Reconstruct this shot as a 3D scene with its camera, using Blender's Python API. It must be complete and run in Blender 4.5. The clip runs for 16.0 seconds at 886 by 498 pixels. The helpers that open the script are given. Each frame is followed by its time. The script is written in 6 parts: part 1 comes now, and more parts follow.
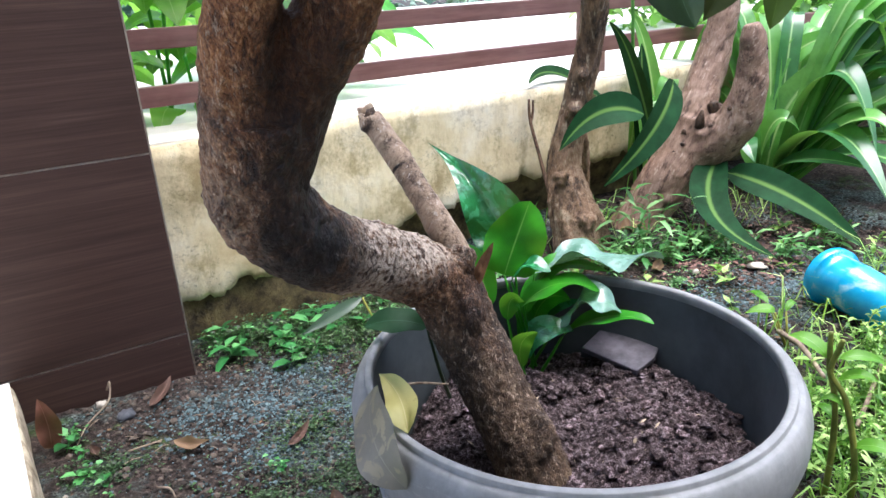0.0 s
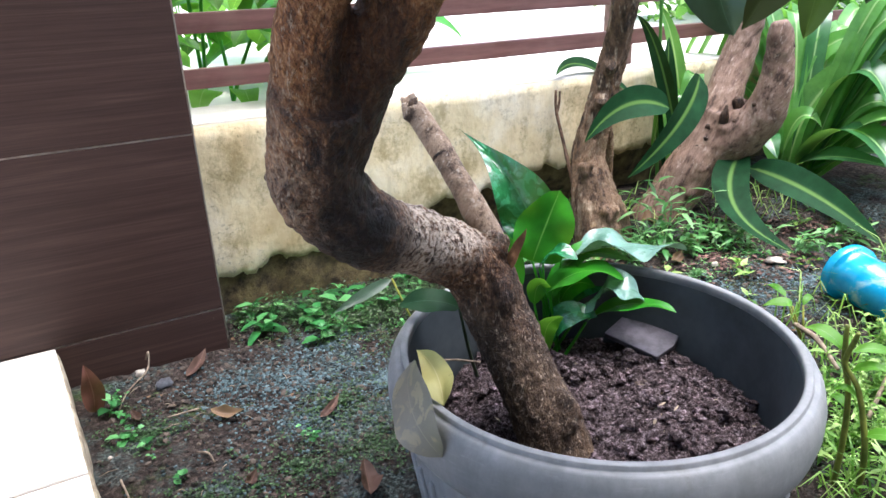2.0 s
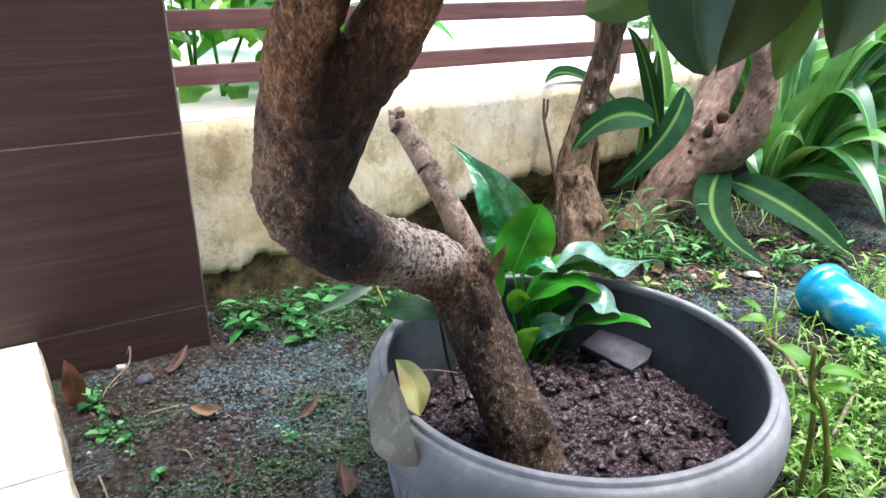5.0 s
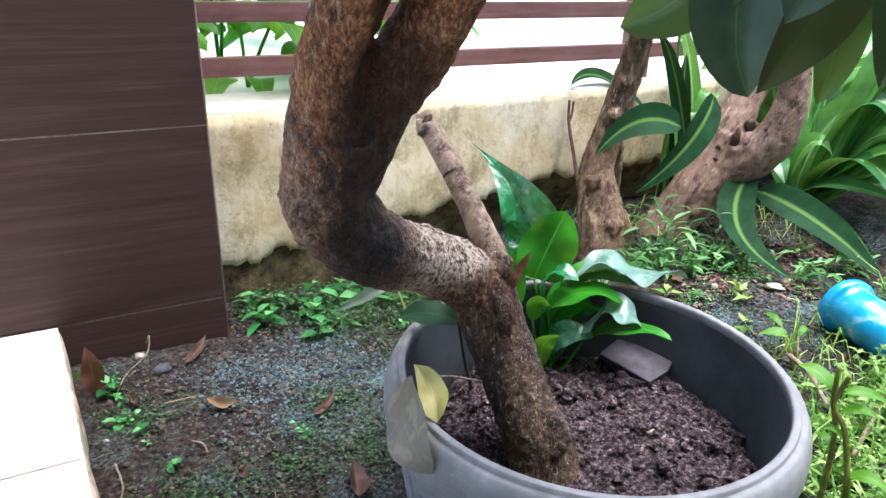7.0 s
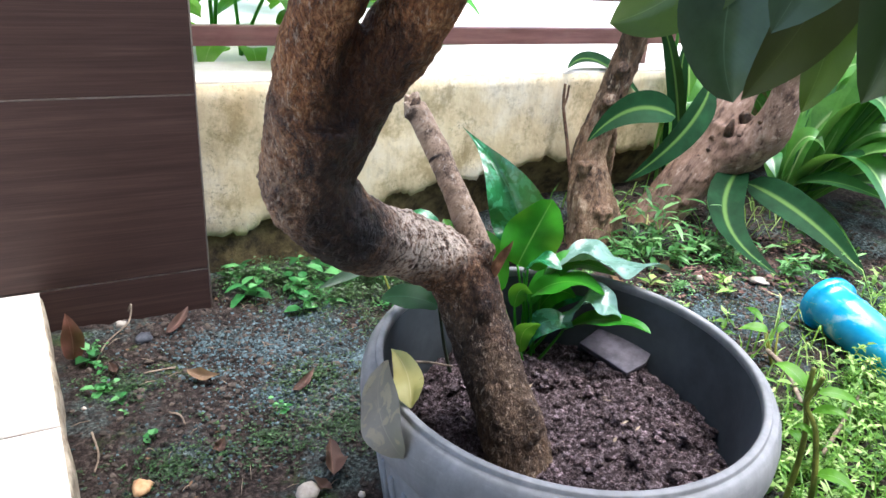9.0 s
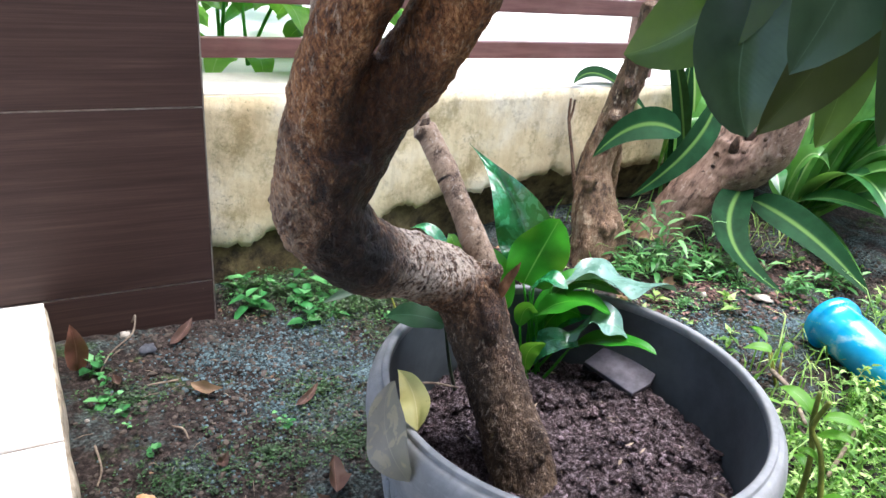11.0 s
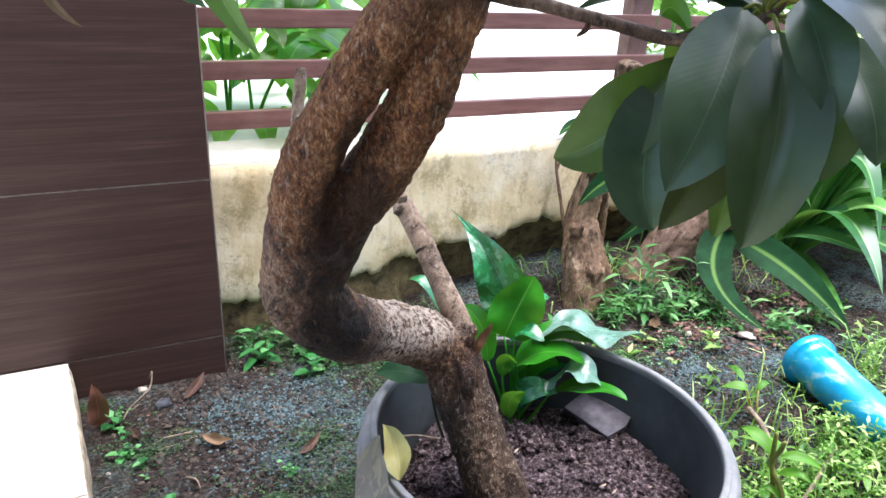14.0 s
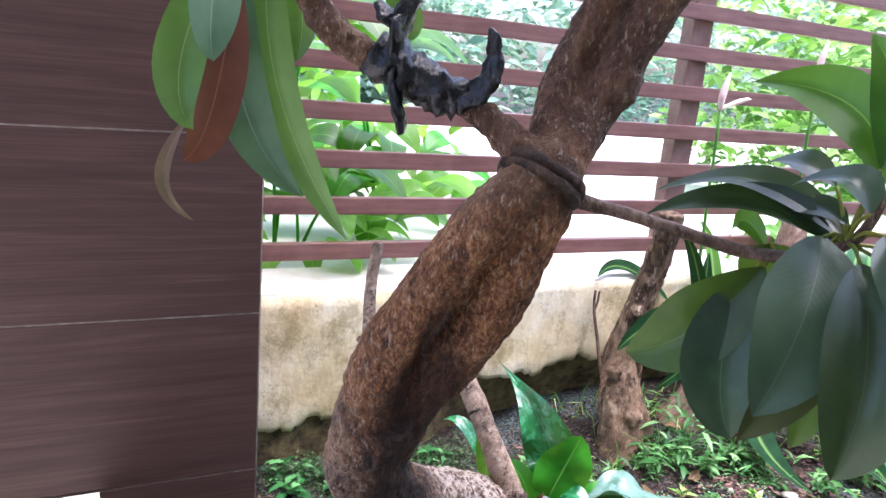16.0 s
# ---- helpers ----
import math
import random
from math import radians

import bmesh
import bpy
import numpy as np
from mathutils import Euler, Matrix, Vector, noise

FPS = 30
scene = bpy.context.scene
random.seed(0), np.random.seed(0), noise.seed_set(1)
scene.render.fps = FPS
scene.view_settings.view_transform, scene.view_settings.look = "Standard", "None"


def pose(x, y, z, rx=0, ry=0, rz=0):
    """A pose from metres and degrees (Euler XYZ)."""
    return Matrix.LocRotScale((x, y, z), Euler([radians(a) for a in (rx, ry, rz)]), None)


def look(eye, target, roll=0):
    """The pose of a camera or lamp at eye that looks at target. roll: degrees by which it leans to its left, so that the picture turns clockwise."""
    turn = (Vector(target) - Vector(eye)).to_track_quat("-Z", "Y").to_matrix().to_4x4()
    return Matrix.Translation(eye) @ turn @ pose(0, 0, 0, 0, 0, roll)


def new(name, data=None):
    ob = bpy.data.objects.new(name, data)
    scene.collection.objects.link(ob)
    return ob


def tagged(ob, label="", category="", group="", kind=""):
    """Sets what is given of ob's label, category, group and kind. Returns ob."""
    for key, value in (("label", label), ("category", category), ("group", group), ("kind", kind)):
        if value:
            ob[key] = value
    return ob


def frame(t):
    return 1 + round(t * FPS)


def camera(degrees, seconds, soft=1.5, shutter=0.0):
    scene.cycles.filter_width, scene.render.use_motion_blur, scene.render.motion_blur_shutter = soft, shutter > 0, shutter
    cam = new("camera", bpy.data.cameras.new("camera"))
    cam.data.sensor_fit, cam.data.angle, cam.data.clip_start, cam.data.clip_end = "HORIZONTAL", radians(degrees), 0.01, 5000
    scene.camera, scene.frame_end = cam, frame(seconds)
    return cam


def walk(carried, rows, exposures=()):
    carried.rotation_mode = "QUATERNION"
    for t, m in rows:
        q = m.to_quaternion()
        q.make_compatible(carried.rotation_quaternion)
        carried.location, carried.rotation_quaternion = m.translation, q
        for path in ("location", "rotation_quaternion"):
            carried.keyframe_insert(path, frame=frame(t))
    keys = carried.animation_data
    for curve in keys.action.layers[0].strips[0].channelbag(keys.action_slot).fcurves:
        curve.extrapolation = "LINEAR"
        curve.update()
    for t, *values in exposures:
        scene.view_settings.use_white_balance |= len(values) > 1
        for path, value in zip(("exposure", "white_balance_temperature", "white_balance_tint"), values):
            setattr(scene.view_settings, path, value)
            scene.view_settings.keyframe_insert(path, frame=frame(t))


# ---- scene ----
cam = camera(65.0, 16.0)
PATH = [
    (0, (0.019, -0.211, 0.581), (0.948, 1.413, -0.126), -3.4),
    (0.5, (-0.018, -0.238, 0.595), (0.903, 1.39, -0.112), -2.8),
    (1, (-0.022, -0.233, 0.594), (0.888, 1.4, -0.118), -2.2),
    (1.5, (-0.03, -0.239, 0.599), (0.865, 1.4, -0.118), -2.1),
    (2, (-0.019, -0.23, 0.594), (0.869, 1.401, -0.149), -2.1),
    (2.5, (-0.018, -0.236, 0.603), (0.888, 1.376, -0.159), -0.8),
    (3, (-0.011, -0.235, 0.605), (0.906, 1.377, -0.144), -0.2),
    (3.5, (-0.011, -0.236, 0.609), (0.913, 1.373, -0.136), -0.1),
    (4, (-0.012, -0.238, 0.61), (0.913, 1.365, -0.15), 0.1),
    (6.5, (-0.023, -0.232, 0.628), (0.868, 1.393, -0.124), 1.2),
    (7, (-0.02, -0.226, 0.628), (0.856, 1.394, -0.152), 1.9),
    (7.5, (-0.015, -0.217, 0.624), (0.832, 1.408, -0.177), 1.9),
    (8, (-0.008, -0.203, 0.613), (0.778, 1.433, -0.228), 1.4),
    (8.5, (-0.005, -0.216, 0.625), (0.834, 1.379, -0.243), 3.0),
    (9, (-0.007, -0.224, 0.639), (0.876, 1.358, -0.209), 4.7),
    (9.2, (-0.009, -0.223, 0.653), (0.881, 1.35, -0.204), 5.7),
    (11.5, (-0.012, -0.213, 0.653), (0.867, 1.383, -0.171), 5.3),
    (12, (-0.011, -0.214, 0.654), (0.862, 1.39, -0.163), 5.2),
    (12.5, (-0.011, -0.217, 0.655), (0.85, 1.382, -0.181), 4.5),
    (13, (-0.001, -0.244, 0.681), (0.839, 1.38, -0.128), 1.7),
    (13.5, (0.008, -0.258, 0.71), (0.863, 1.367, -0.082), 2.4),
    (14, (-0.002, -0.285, 0.728), (0.847, 1.358, -0.034), 2.9),
    (14.5, (0.001, -0.273, 0.723), (0.836, 1.39, -0.009), 0.9),
    (15, (-0.002, -0.282, 0.727), (0.827, 1.432, 0.114), 1.3),
    (15.5, (-0.015, -0.269, 0.759), (0.796, 1.48, 0.224), 4.1),
    (16, (-0.045, -0.255, 0.793), (0.781, 1.501, 0.31), 5.2),
]
walk(cam, [(t, look(eye, target, roll)) for t, eye, target, roll in PATH],
     exposures=((0, 1.92, 5950, 11), (13, 1.95, 5950, 11), (15, 2.0, 5900, 19), (15.5, 2.06, 5800, 23), (16, 2.06, 5800, 22)))

# ---------------------------------------------------------------- world and light
world = bpy.data.worlds.new("sky")
scene.world = world
world.use_nodes = True
wn = world.node_tree.nodes
sky = wn.new("ShaderNodeTexSky")
sky.sky_type = "NISHITA"
sky.sun_disc = False
sky.sun_elevation, sky.sun_rotation = radians(80), radians(116)
sky.air_density, sky.dust_density = 1.0, 5.0
wn["Background"].inputs[1].default_value = 0.15
world.node_tree.links.new(sky.outputs[0], wn["Background"].inputs[0])
sun_data = bpy.data.lights.new("sun", "SUN")
sun_data.energy, sun_data.angle, sun_data.color = 1.5, radians(50), (0.97, 0.96, 0.98)
sun = new("sun", sun_data)
sun.matrix_world = look((1.1, 0.0, 5.2), (0.3, 0.4, 0))


# ---------------------------------------------------------------- materials
def rgb(h, k=1.0):
    """Linear colour from an sRGB hex string."""
    c = [int(h[i:i + 2], 16) / 255 for i in (0, 2, 4)]
    return tuple(k * (v / 12.92 if v <= 0.04045 else ((v + 0.055) / 1.055) ** 2.4) for v in c) + (1.0,)


class Mat:
    """A small builder round one node material."""

    def __init__(self, name, rough=0.6, metal=0.0, spec=0.5):
        self.m = bpy.data.materials.new(name)
        self.m.use_nodes = True
        self.t = self.m.node_tree
        self.b = self.t.nodes["Principled BSDF"]
        self.b.inputs["Roughness"].default_value = rough
        self.b.inputs["Metallic"].default_value = metal
        self.b.inputs["Specular IOR Level"].default_value = spec

    def node(self, kind, **values):
        n = self.t.nodes.new(kind)
        for k, v in values.items():
            n.inputs[k].default_value = v
        return n

    def link(self, a, b):
        self.t.links.new(a, b)

    def coords(self, scale=(1, 1, 1), which="Object"):
        tc = self.t.nodes.new("ShaderNodeTexCoord")
        mp = self.t.nodes.new("ShaderNodeMapping")
        mp.inputs["Scale"].default_value = scale
        self.link(tc.outputs[which], mp.inputs[0])
        return mp.outputs[0]

    def noise(self, scale, detail=4, rough=0.6, vec=None, dist=0.0):
        n = self.node("ShaderNodeTexNoise", Scale=scale, Detail=detail, Roughness=rough, Distortion=dist)
        self.link(vec or self.coords(), n.inputs["Vector"])
        return n.outputs[0]

    def voronoi(self, scale, vec=None, feature="F1", out=0, rnd=1.0):
        n = self.node("ShaderNodeTexVoronoi", Scale=scale, Randomness=rnd)
        n.feature = feature
        self.link(vec or self.coords(), n.inputs["Vector"])
        return n.outputs[out]

    def ramp(self, fac, stops):
        r = self.t.nodes.new("ShaderNodeValToRGB")
        el = r.color_ramp.elements
        el[0].position, el[0].color = stops[0]
        el[1].position, el[1].color = stops[-1]
        for p, c in stops[1:-1]:
            e = el.new(p)
            e.color = c
        self.link(fac, r.inputs[0])
        return r.outputs[0]

    def mix(self, fac, a, b, mode="MIX"):
        n = self.t.nodes.new("ShaderNodeMix")
        n.data_type, n.blend_type = "RGBA", mode
        for s, v in ((0, fac), (6, a), (7, b)):
            if isinstance(v, (int, float, tuple)):
                n.inputs[s].default_value = v
            else:
                self.link(v, n.inputs[s])
        return n.outputs[2]

    def math(self, op, a, b=0.0):
        n = self.t.nodes.new("ShaderNodeMath")
        n.operation = op
        for s, v in ((0, a), (1, b)):
            if isinstance(v, (int, float)):
                n.inputs[s].default_value = v
            else:
                self.link(v, n.inputs[s])
        return n.outputs[0]

    def color(self, c):
        if isinstance(c, tuple):
            self.b.inputs["Base Color"].default_value = c
        else:
            self.link(c, self.b.inputs["Base Color"])
        return self

    def rough(self, v):
        self.link(v, self.b.inputs["Roughness"])
        return self

    def bump(self, h, strength=0.5, depth=0.002):
        n = self.node("ShaderNodeBump", Strength=strength, Distance=depth)
        self.link(h, n.inputs["Height"])
        if self.b.inputs["Normal"].is_linked:
            self.link(self.b.inputs["Normal"].links[0].from_socket, n.inputs["Normal"])
        self.link(n.outputs[0], self.b.inputs["Normal"])
        return self

    def random(self):
        return self.t.nodes.new("ShaderNodeObjectInfo").outputs["Random"]

    def island(self):
        return self.t.nodes.new("ShaderNodeNewGeometry").outputs["Random Per Island"]

    def translucent(self, color, amount):
        tr = self.t.nodes.new("ShaderNodeBsdfTranslucent")
        if isinstance(color, tuple):
            tr.inputs[0].default_value = color
        else:
            self.link(color, tr.inputs[0])
        mx = self.t.nodes.new("ShaderNodeMixShader")
        mx.inputs[0].default_value = amount
        out = self.t.nodes["Material Output"]
        self.link(self.b.outputs[0], mx.inputs[1])
        self.link(tr.outputs[0], mx.inputs[2])
        self.link(mx.outputs[0], out.inputs[0])
        return self


BLACK, WHITE = (0, 0, 0, 1), (1, 1, 1, 1)


def make_bark(name, dark, mid, light, scale=1.0, relief=0.004, along=(0, 0, 0), stretch=0.45):
    m = Mat(name, 0.58, spec=0.4)
    turned = m.t.nodes.new("ShaderNodeMapping")
    turned.inputs["Rotation"].default_value = along
    m.link(m.coords(), turned.inputs[0])
    drawn = m.t.nodes.new("ShaderNodeMapping")
    drawn.inputs["Scale"].default_value = (1, 1, stretch)
    m.link(turned.outputs[0], drawn.inputs[0])
    line = drawn.outputs[0]
    big = m.noise(8, 5, 0.65)
    fine = m.noise(120 * scale, 8, 0.8, line)
    flecks = m.noise(170 * scale, 4, 0.7, line)
    c = m.ramp(m.mix(0.6, big, fine), [(0.38, dark), (0.53, mid), (0.74, light)])
    spots = m.ramp(flecks, [(0.57, BLACK), (0.65, WHITE)])
    zone = m.ramp(m.noise(7, 4), [(0.38, BLACK), (0.54, WHITE)])
    c = m.mix(m.math("MULTIPLY", m.math("MULTIPLY", spots, zone), 0.8), c, light)
    pits = m.ramp(m.noise(60 * scale, 5, 0.75, line), [(0.36, (0.22, 0.18, 0.16, 1)), (0.47, WHITE)])
    c = m.mix(0.8, c, pits, "MULTIPLY")
    damp = m.ramp(m.noise(6.5, 4, 0.6), [(0.44, BLACK), (0.6, WHITE)])
    m.color(m.mix(m.math("MULTIPLY", damp, 0.4), c, m.mix(1.0, c, (0.3, 0.26, 0.24, 1), "MULTIPLY")))
    m.bump(m.noise(45 * scale, 6, 0.75, line), 0.9, relief * 1.8).bump(fine, 0.9, relief).bump(flecks, 0.7, relief * 0.6)
    return m.m


def make_trunk_bark():
    """Flaking bark: stain and painted shade round the fork, pale lichen on the level limb, orange-brown higher up,
    smooth at the top.
    """
    m = Mat("flaking trunk bark", 0.6, spec=0.35)
    tc = m.t.nodes.new("ShaderNodeTexCoord")
    here = tc.outputs["Object"]
    sp = m.t.nodes.new("ShaderNodeSeparateXYZ")
    m.link(here, sp.inputs[0])

    def mapped(scale, place=(0, 0, 0), vec=here):
        mp = m.t.nodes.new("ShaderNodeMapping")
        mp.inputs["Scale"].default_value = scale
        mp.inputs["Location"].default_value = place
        m.link(vec, mp.inputs[0])
        return mp.outputs[0]

    def near(centre, axes, fuzz, inner, outer):
        """White inside an uneven ellipsoid patch, black outside."""
        k = m.t.nodes.new("ShaderNodeVectorMath")
        k.operation = "LENGTH"
        m.link(mapped([1 / a for a in axes], [-c / a for c, a in zip(centre, axes)]), k.inputs[0])
        d = m.math("ADD", k.outputs["Value"], m.math("MULTIPLY", m.math("SUBTRACT", fuzz, 0.5), 1.6))
        return m.ramp(m.math("MULTIPLY", d, 0.5), [(inner * 0.5, WHITE), (outer * 0.5, BLACK)])

    big, mid = m.noise(9, 5, 0.6), m.noise(42, 6, 0.7, mapped((1, 1, 0.6)))
    fine = m.noise(260, 6, 0.75, mapped((1, 1, 0.6)))
    nz = m.node("ShaderNodeTexNoise", Scale=38, Detail=4)
    m.link(here, nz.inputs["Vector"])
    sc = m.t.nodes.new("ShaderNodeVectorMath")
    sc.operation = "SCALE"
    sc.inputs["Scale"].default_value = 0.03
    m.link(nz.outputs["Color"], sc.inputs[0])
    wob = m.t.nodes.new("ShaderNodeVectorMath")
    m.link(here, wob.inputs[0])
    m.link(sc.outputs[0], wob.inputs[1])
    line = mapped((1, 1, 0.42), vec=wob.outputs[0])
    edge = m.voronoi(250, line, "DISTANCE_TO_EDGE")
    cell = m.voronoi(250, line, out=1)
    grain = m.mix(0.62, mid, fine)
    c = m.ramp(grain, [(0.4, rgb("24180f")), (0.51, rgb("62432c")), (0.64, rgb("a88564"))])
    young = m.ramp(grain, [(0.38, rgb("482a18")), (0.51, rgb("9c6a40")), (0.65, rgb("d4aa7c"))])
    high = m.math("ADD", sp.outputs[2], m.math("MULTIPLY", m.math("SUBTRACT", big, 0.5), 0.22))
    c = m.mix(m.ramp(high, [(0.44, BLACK), (0.56, WHITE)]), c, young)
    top = m.ramp(m.mix(0.6, fine, m.noise(30, 5, 0.65, mapped((1, 1, 0.16)))), [(0.36, rgb("38261a")), (0.52, rgb("7c5a42")), (0.68, rgb("a98c72"))])
    smooth = m.ramp(high, [(0.715, BLACK), (0.755, WHITE)])
    c = m.mix(smooth, c, top)
    foot = m.ramp(high, [(0.245, WHITE), (0.30, BLACK)])
    low = m.ramp(m.mix(0.5, fine, m.noise(34, 6, 0.7, mapped((1, 1, 0.22)))), [(0.36, rgb("241a12")), (0.52, rgb("54412f")), (0.68, rgb("907a60"))])
    c = m.mix(foot, c, low)
    # each flake has a tone of its own, with dark seams between
    tone = m.ramp(cell, [(0.2, (0.55, 0.52, 0.5, 1)), (0.8, (1.45, 1.42, 1.4, 1))])
    flaky = m.math("MULTIPLY", m.math("SUBTRACT", m.math("SUBTRACT", 1.0, smooth), m.math("MULTIPLY", foot, 0.75)), 0.45)
    c = m.mix(flaky, c, m.mix(1.0, c, tone, "MULTIPLY"))
    seam = m.ramp(m.math("ADD", edge, m.math("MULTIPLY", m.math("SUBTRACT", fine, 0.5), 0.25)), [(0.0, (0.3, 0.25, 0.22, 1)), (0.2, WHITE)])
    c = m.mix(flaky, c, m.mix(1.0, c, seam, "MULTIPLY"))
    streak = m.ramp(m.noise(36, 6, 0.7, mapped((1, 1, 0.2))), [(0.48, WHITE), (0.64, (0.45, 0.4, 0.36, 1))])
    c = m.mix(0.6, c, streak, "MULTIPLY")
    blotch = m.ramp(m.noise(17, 5, 0.7), [(0.5, WHITE), (0.66, (0.42, 0.37, 0.34, 1))])
    c = m.mix(0.55, c, blotch, "MULTIPLY")
    # pale lichen flecks, thick on the level limb and sparse elsewhere
    limb = near((0.265, 0.335, 0.375), (0.11, 0.10, 0.055), big, 0.75, 1.3)
    flank = near((0.118, 0.285, 0.43), (0.03, 0.05, 0.14), big, 0.7, 1.3)
    fleck = m.ramp(m.noise(170, 5, 0.75), [(0.44, BLACK), (0.54, WHITE)])
    rare = m.ramp(m.noise(240, 4, 0.75, mapped((1, 1, 0.35))), [(0.57, BLACK), (0.64, WHITE)])
    c = m.mix(m.math("MULTIPLY", m.math("MULTIPLY", fleck, limb), 0.85), c, rgb("d2c2b0"))
    c = m.mix(m.math("MULTIPLY", m.math("MULTIPLY", fleck, flank), 0.24), c, rgb("c8b298"))
    c = m.mix(m.math("MULTIPLY", rare, 0.5), c, rgb("c8b49c"))
    # dark stain from fork to bend, deepened with shade painted into the bark
    stain_shade = near((0.176, 0.232, 0.480), (0.040, 0.08, 0.135), mid, 0.75, 1.25)
    stain_shade_low = near((0.172, 0.268, 0.388), (0.055, 0.06, 0.045), mid, 0.6, 1.3)
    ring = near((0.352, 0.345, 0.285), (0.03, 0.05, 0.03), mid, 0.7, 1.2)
    for mask, amount in ((stain_shade, 0.92), (stain_shade_low, 0.8), (ring, 0.65)):
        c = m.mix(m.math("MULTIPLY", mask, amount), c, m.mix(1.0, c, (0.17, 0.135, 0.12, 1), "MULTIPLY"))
    m.color(c)
    m.rough(m.mix(stain_shade, (0.62, 0.62, 0.62, 1), (0.42, 0.42, 0.42, 1)))
    m.bump(mid, 0.8, 0.006).bump(m.ramp(edge, [(0.0, BLACK), (0.2, WHITE)]), 0.55, 0.0025).bump(fine, 0.8, 0.003)
    return m.m


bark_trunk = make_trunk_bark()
bark = make_bark("bark of slim stems", rgb("332218"), rgb("7c5e46"), rgb("b49c84"), 1.7, 0.003, stretch=0.6)
bark_twig = make_bark("bark of thin twigs", rgb("33261c"), rgb("6e5846"), rgb("a8947e"), 1.5, 0.001)
bark_ring = make_bark("dark swollen bark", rgb("1a120c"), rgb("4a3524"), rgb("80664c"))
bark_wet = make_bark("bark of the mossy trunk", rgb("2c2016"), rgb("94765a"), rgb("e4d2b4"), 0.6, 0.009, stretch=0.35)
bark_pink = make_bark("bark of the fallen trunk", rgb("5a4234"), rgb("8a705e"), rgb("bca898"), 0.8, 0.002, along=(radians(5), radians(-40), 0), stretch=0.3)
bark_dead = make_bark("weathered dead wood", rgb("4a3628"), rgb("bca288"), rgb("e8dac8"), 1.0, 0.003, along=(radians(-35), 0, 0), stretch=0.22)


def make_plaster():
    m = Mat("stained yellow plaster", 0.9, spec=0.2)
    cloud = m.noise(5.5, 6, 0.65)
    c = m.ramp(cloud, [(0.32, rgb("ccb68a")), (0.47, rgb("e4d4ac")), (0.66, rgb("f2ead4"))])
    # grey-green mildew in ragged patches, runs of dirt, and fine specks
    patch = m.ramp(m.mix(0.35, m.noise(11, 4, 0.6, m.coords((1.2, 1, 0.8))), m.noise(75, 5, 0.75)), [(0.5, WHITE), (0.6, rgb("a69d80"))])
    c = m.mix(0.6, c, patch, "MULTIPLY")
    runs = m.ramp(m.noise(16, 7, 0.72, m.coords((1.8, 1, 0.28))), [(0.5, WHITE), (0.7, rgb("8a8054"))])
    c = m.mix(0.3, c, runs, "MULTIPLY")
    zone = m.ramp(m.noise(7, 3), [(0.46, BLACK), (0.6, WHITE)])
    specks = m.ramp(m.noise(130, 5, 0.75), [(0.56, BLACK), (0.66, WHITE)])
    c = m.mix(m.math("MULTIPLY", m.math("MULTIPLY", specks, zone), 0.6), c, rgb("6f6444"))
    m.color(c)
    m.bump(m.noise(60, 6, 0.7), 0.5, 0.003).bump(m.noise(9, 4), 0.4, 0.012)
    return m.m


plaster = make_plaster()


def simple(name, a, b, scale, rough=0.7, relief=0.001, spec=0.4, detail=6, metal=0.0, lo=0.35, hi=0.65):
    m = Mat(name, rough, metal, spec)
    n = m.noise(scale, detail, 0.65)
    m.color(m.ramp(n, [(lo, a), (hi, b)]))
    m.bump(m.noise(scale * 3, 5, 0.7), 0.5, relief)
    return m.m


footing_mat = simple("damp eroded footing", rgb("3a3022"), rgb("86754f"), 30, 0.95, 0.014)
cap_mat = simple("pale weathered cement cap", rgb("d9d2c0"), rgb("f0ece0"), 12, 0.85, 0.001)


def make_tile():
    m = Mat("dark wood-grain tile", 0.5, spec=0.3)
    wob = m.noise(3, 3)
    grain = m.noise(1.0, 8, 0.7, m.coords((6, 6, 260)), 0.4)
    band = m.noise(1.0, 4, 0.6, m.coords((2.2, 2.2, 46)), 0.8)
    line = m.noise(1.0, 4, 0.75, m.coords((3, 3, 620)))
    c = m.ramp(m.mix(0.4, m.mix(0.45, grain, line), band), [(0.34, rgb("2f211c")), (0.5, rgb("42302a")), (0.67, rgb("54413a"))])
    specks = m.ramp(m.voronoi(26), [(0.012, WHITE), (0.02, BLACK)])
    m.color(m.mix(m.math("MULTIPLY", specks, 0.35), c, rgb("9a8f85")))
    m.bump(grain, 0.15, 0.0008)
    m.rough(m.ramp(wob, [(0.3, (0.46,) * 3 + (1,)), (0.7, (0.62,) * 3 + (1,))]))
    return m.m


tile_mat = make_tile()
grout_mat = simple("pale tile grout", rgb("9c8d80"), rgb("c4b8aa"), 60, 0.9)
floor_tile_mat = simple("white glazed floor tile", rgb("b4a894"), rgb("e8e2d6"), 9, 0.35, 0.0004, 0.5, lo=0.3, hi=0.5)
tile_edge_mat = simple("chipped beige tile edge", rgb("7d6e58"), rgb("cfc2a8"), 40, 0.85, 0.003)


def make_slat():
    m = Mat("brown painted slat", 0.42, spec=0.5)
    grain = m.noise(1.0, 5, 0.6, m.coords((8, 90, 90)))
    c = m.ramp(grain, [(0.3, rgb("64433c")), (0.7, rgb("86605a"))])
    dust = m.ramp(m.noise(14, 5), [(0.5, BLACK), (0.75, WHITE)])
    m.color(m.mix(m.math("MULTIPLY", dust, 0.25), c, rgb("9a7f74")))
    m.bump(grain, 0.1, 0.0006)
    return m.m


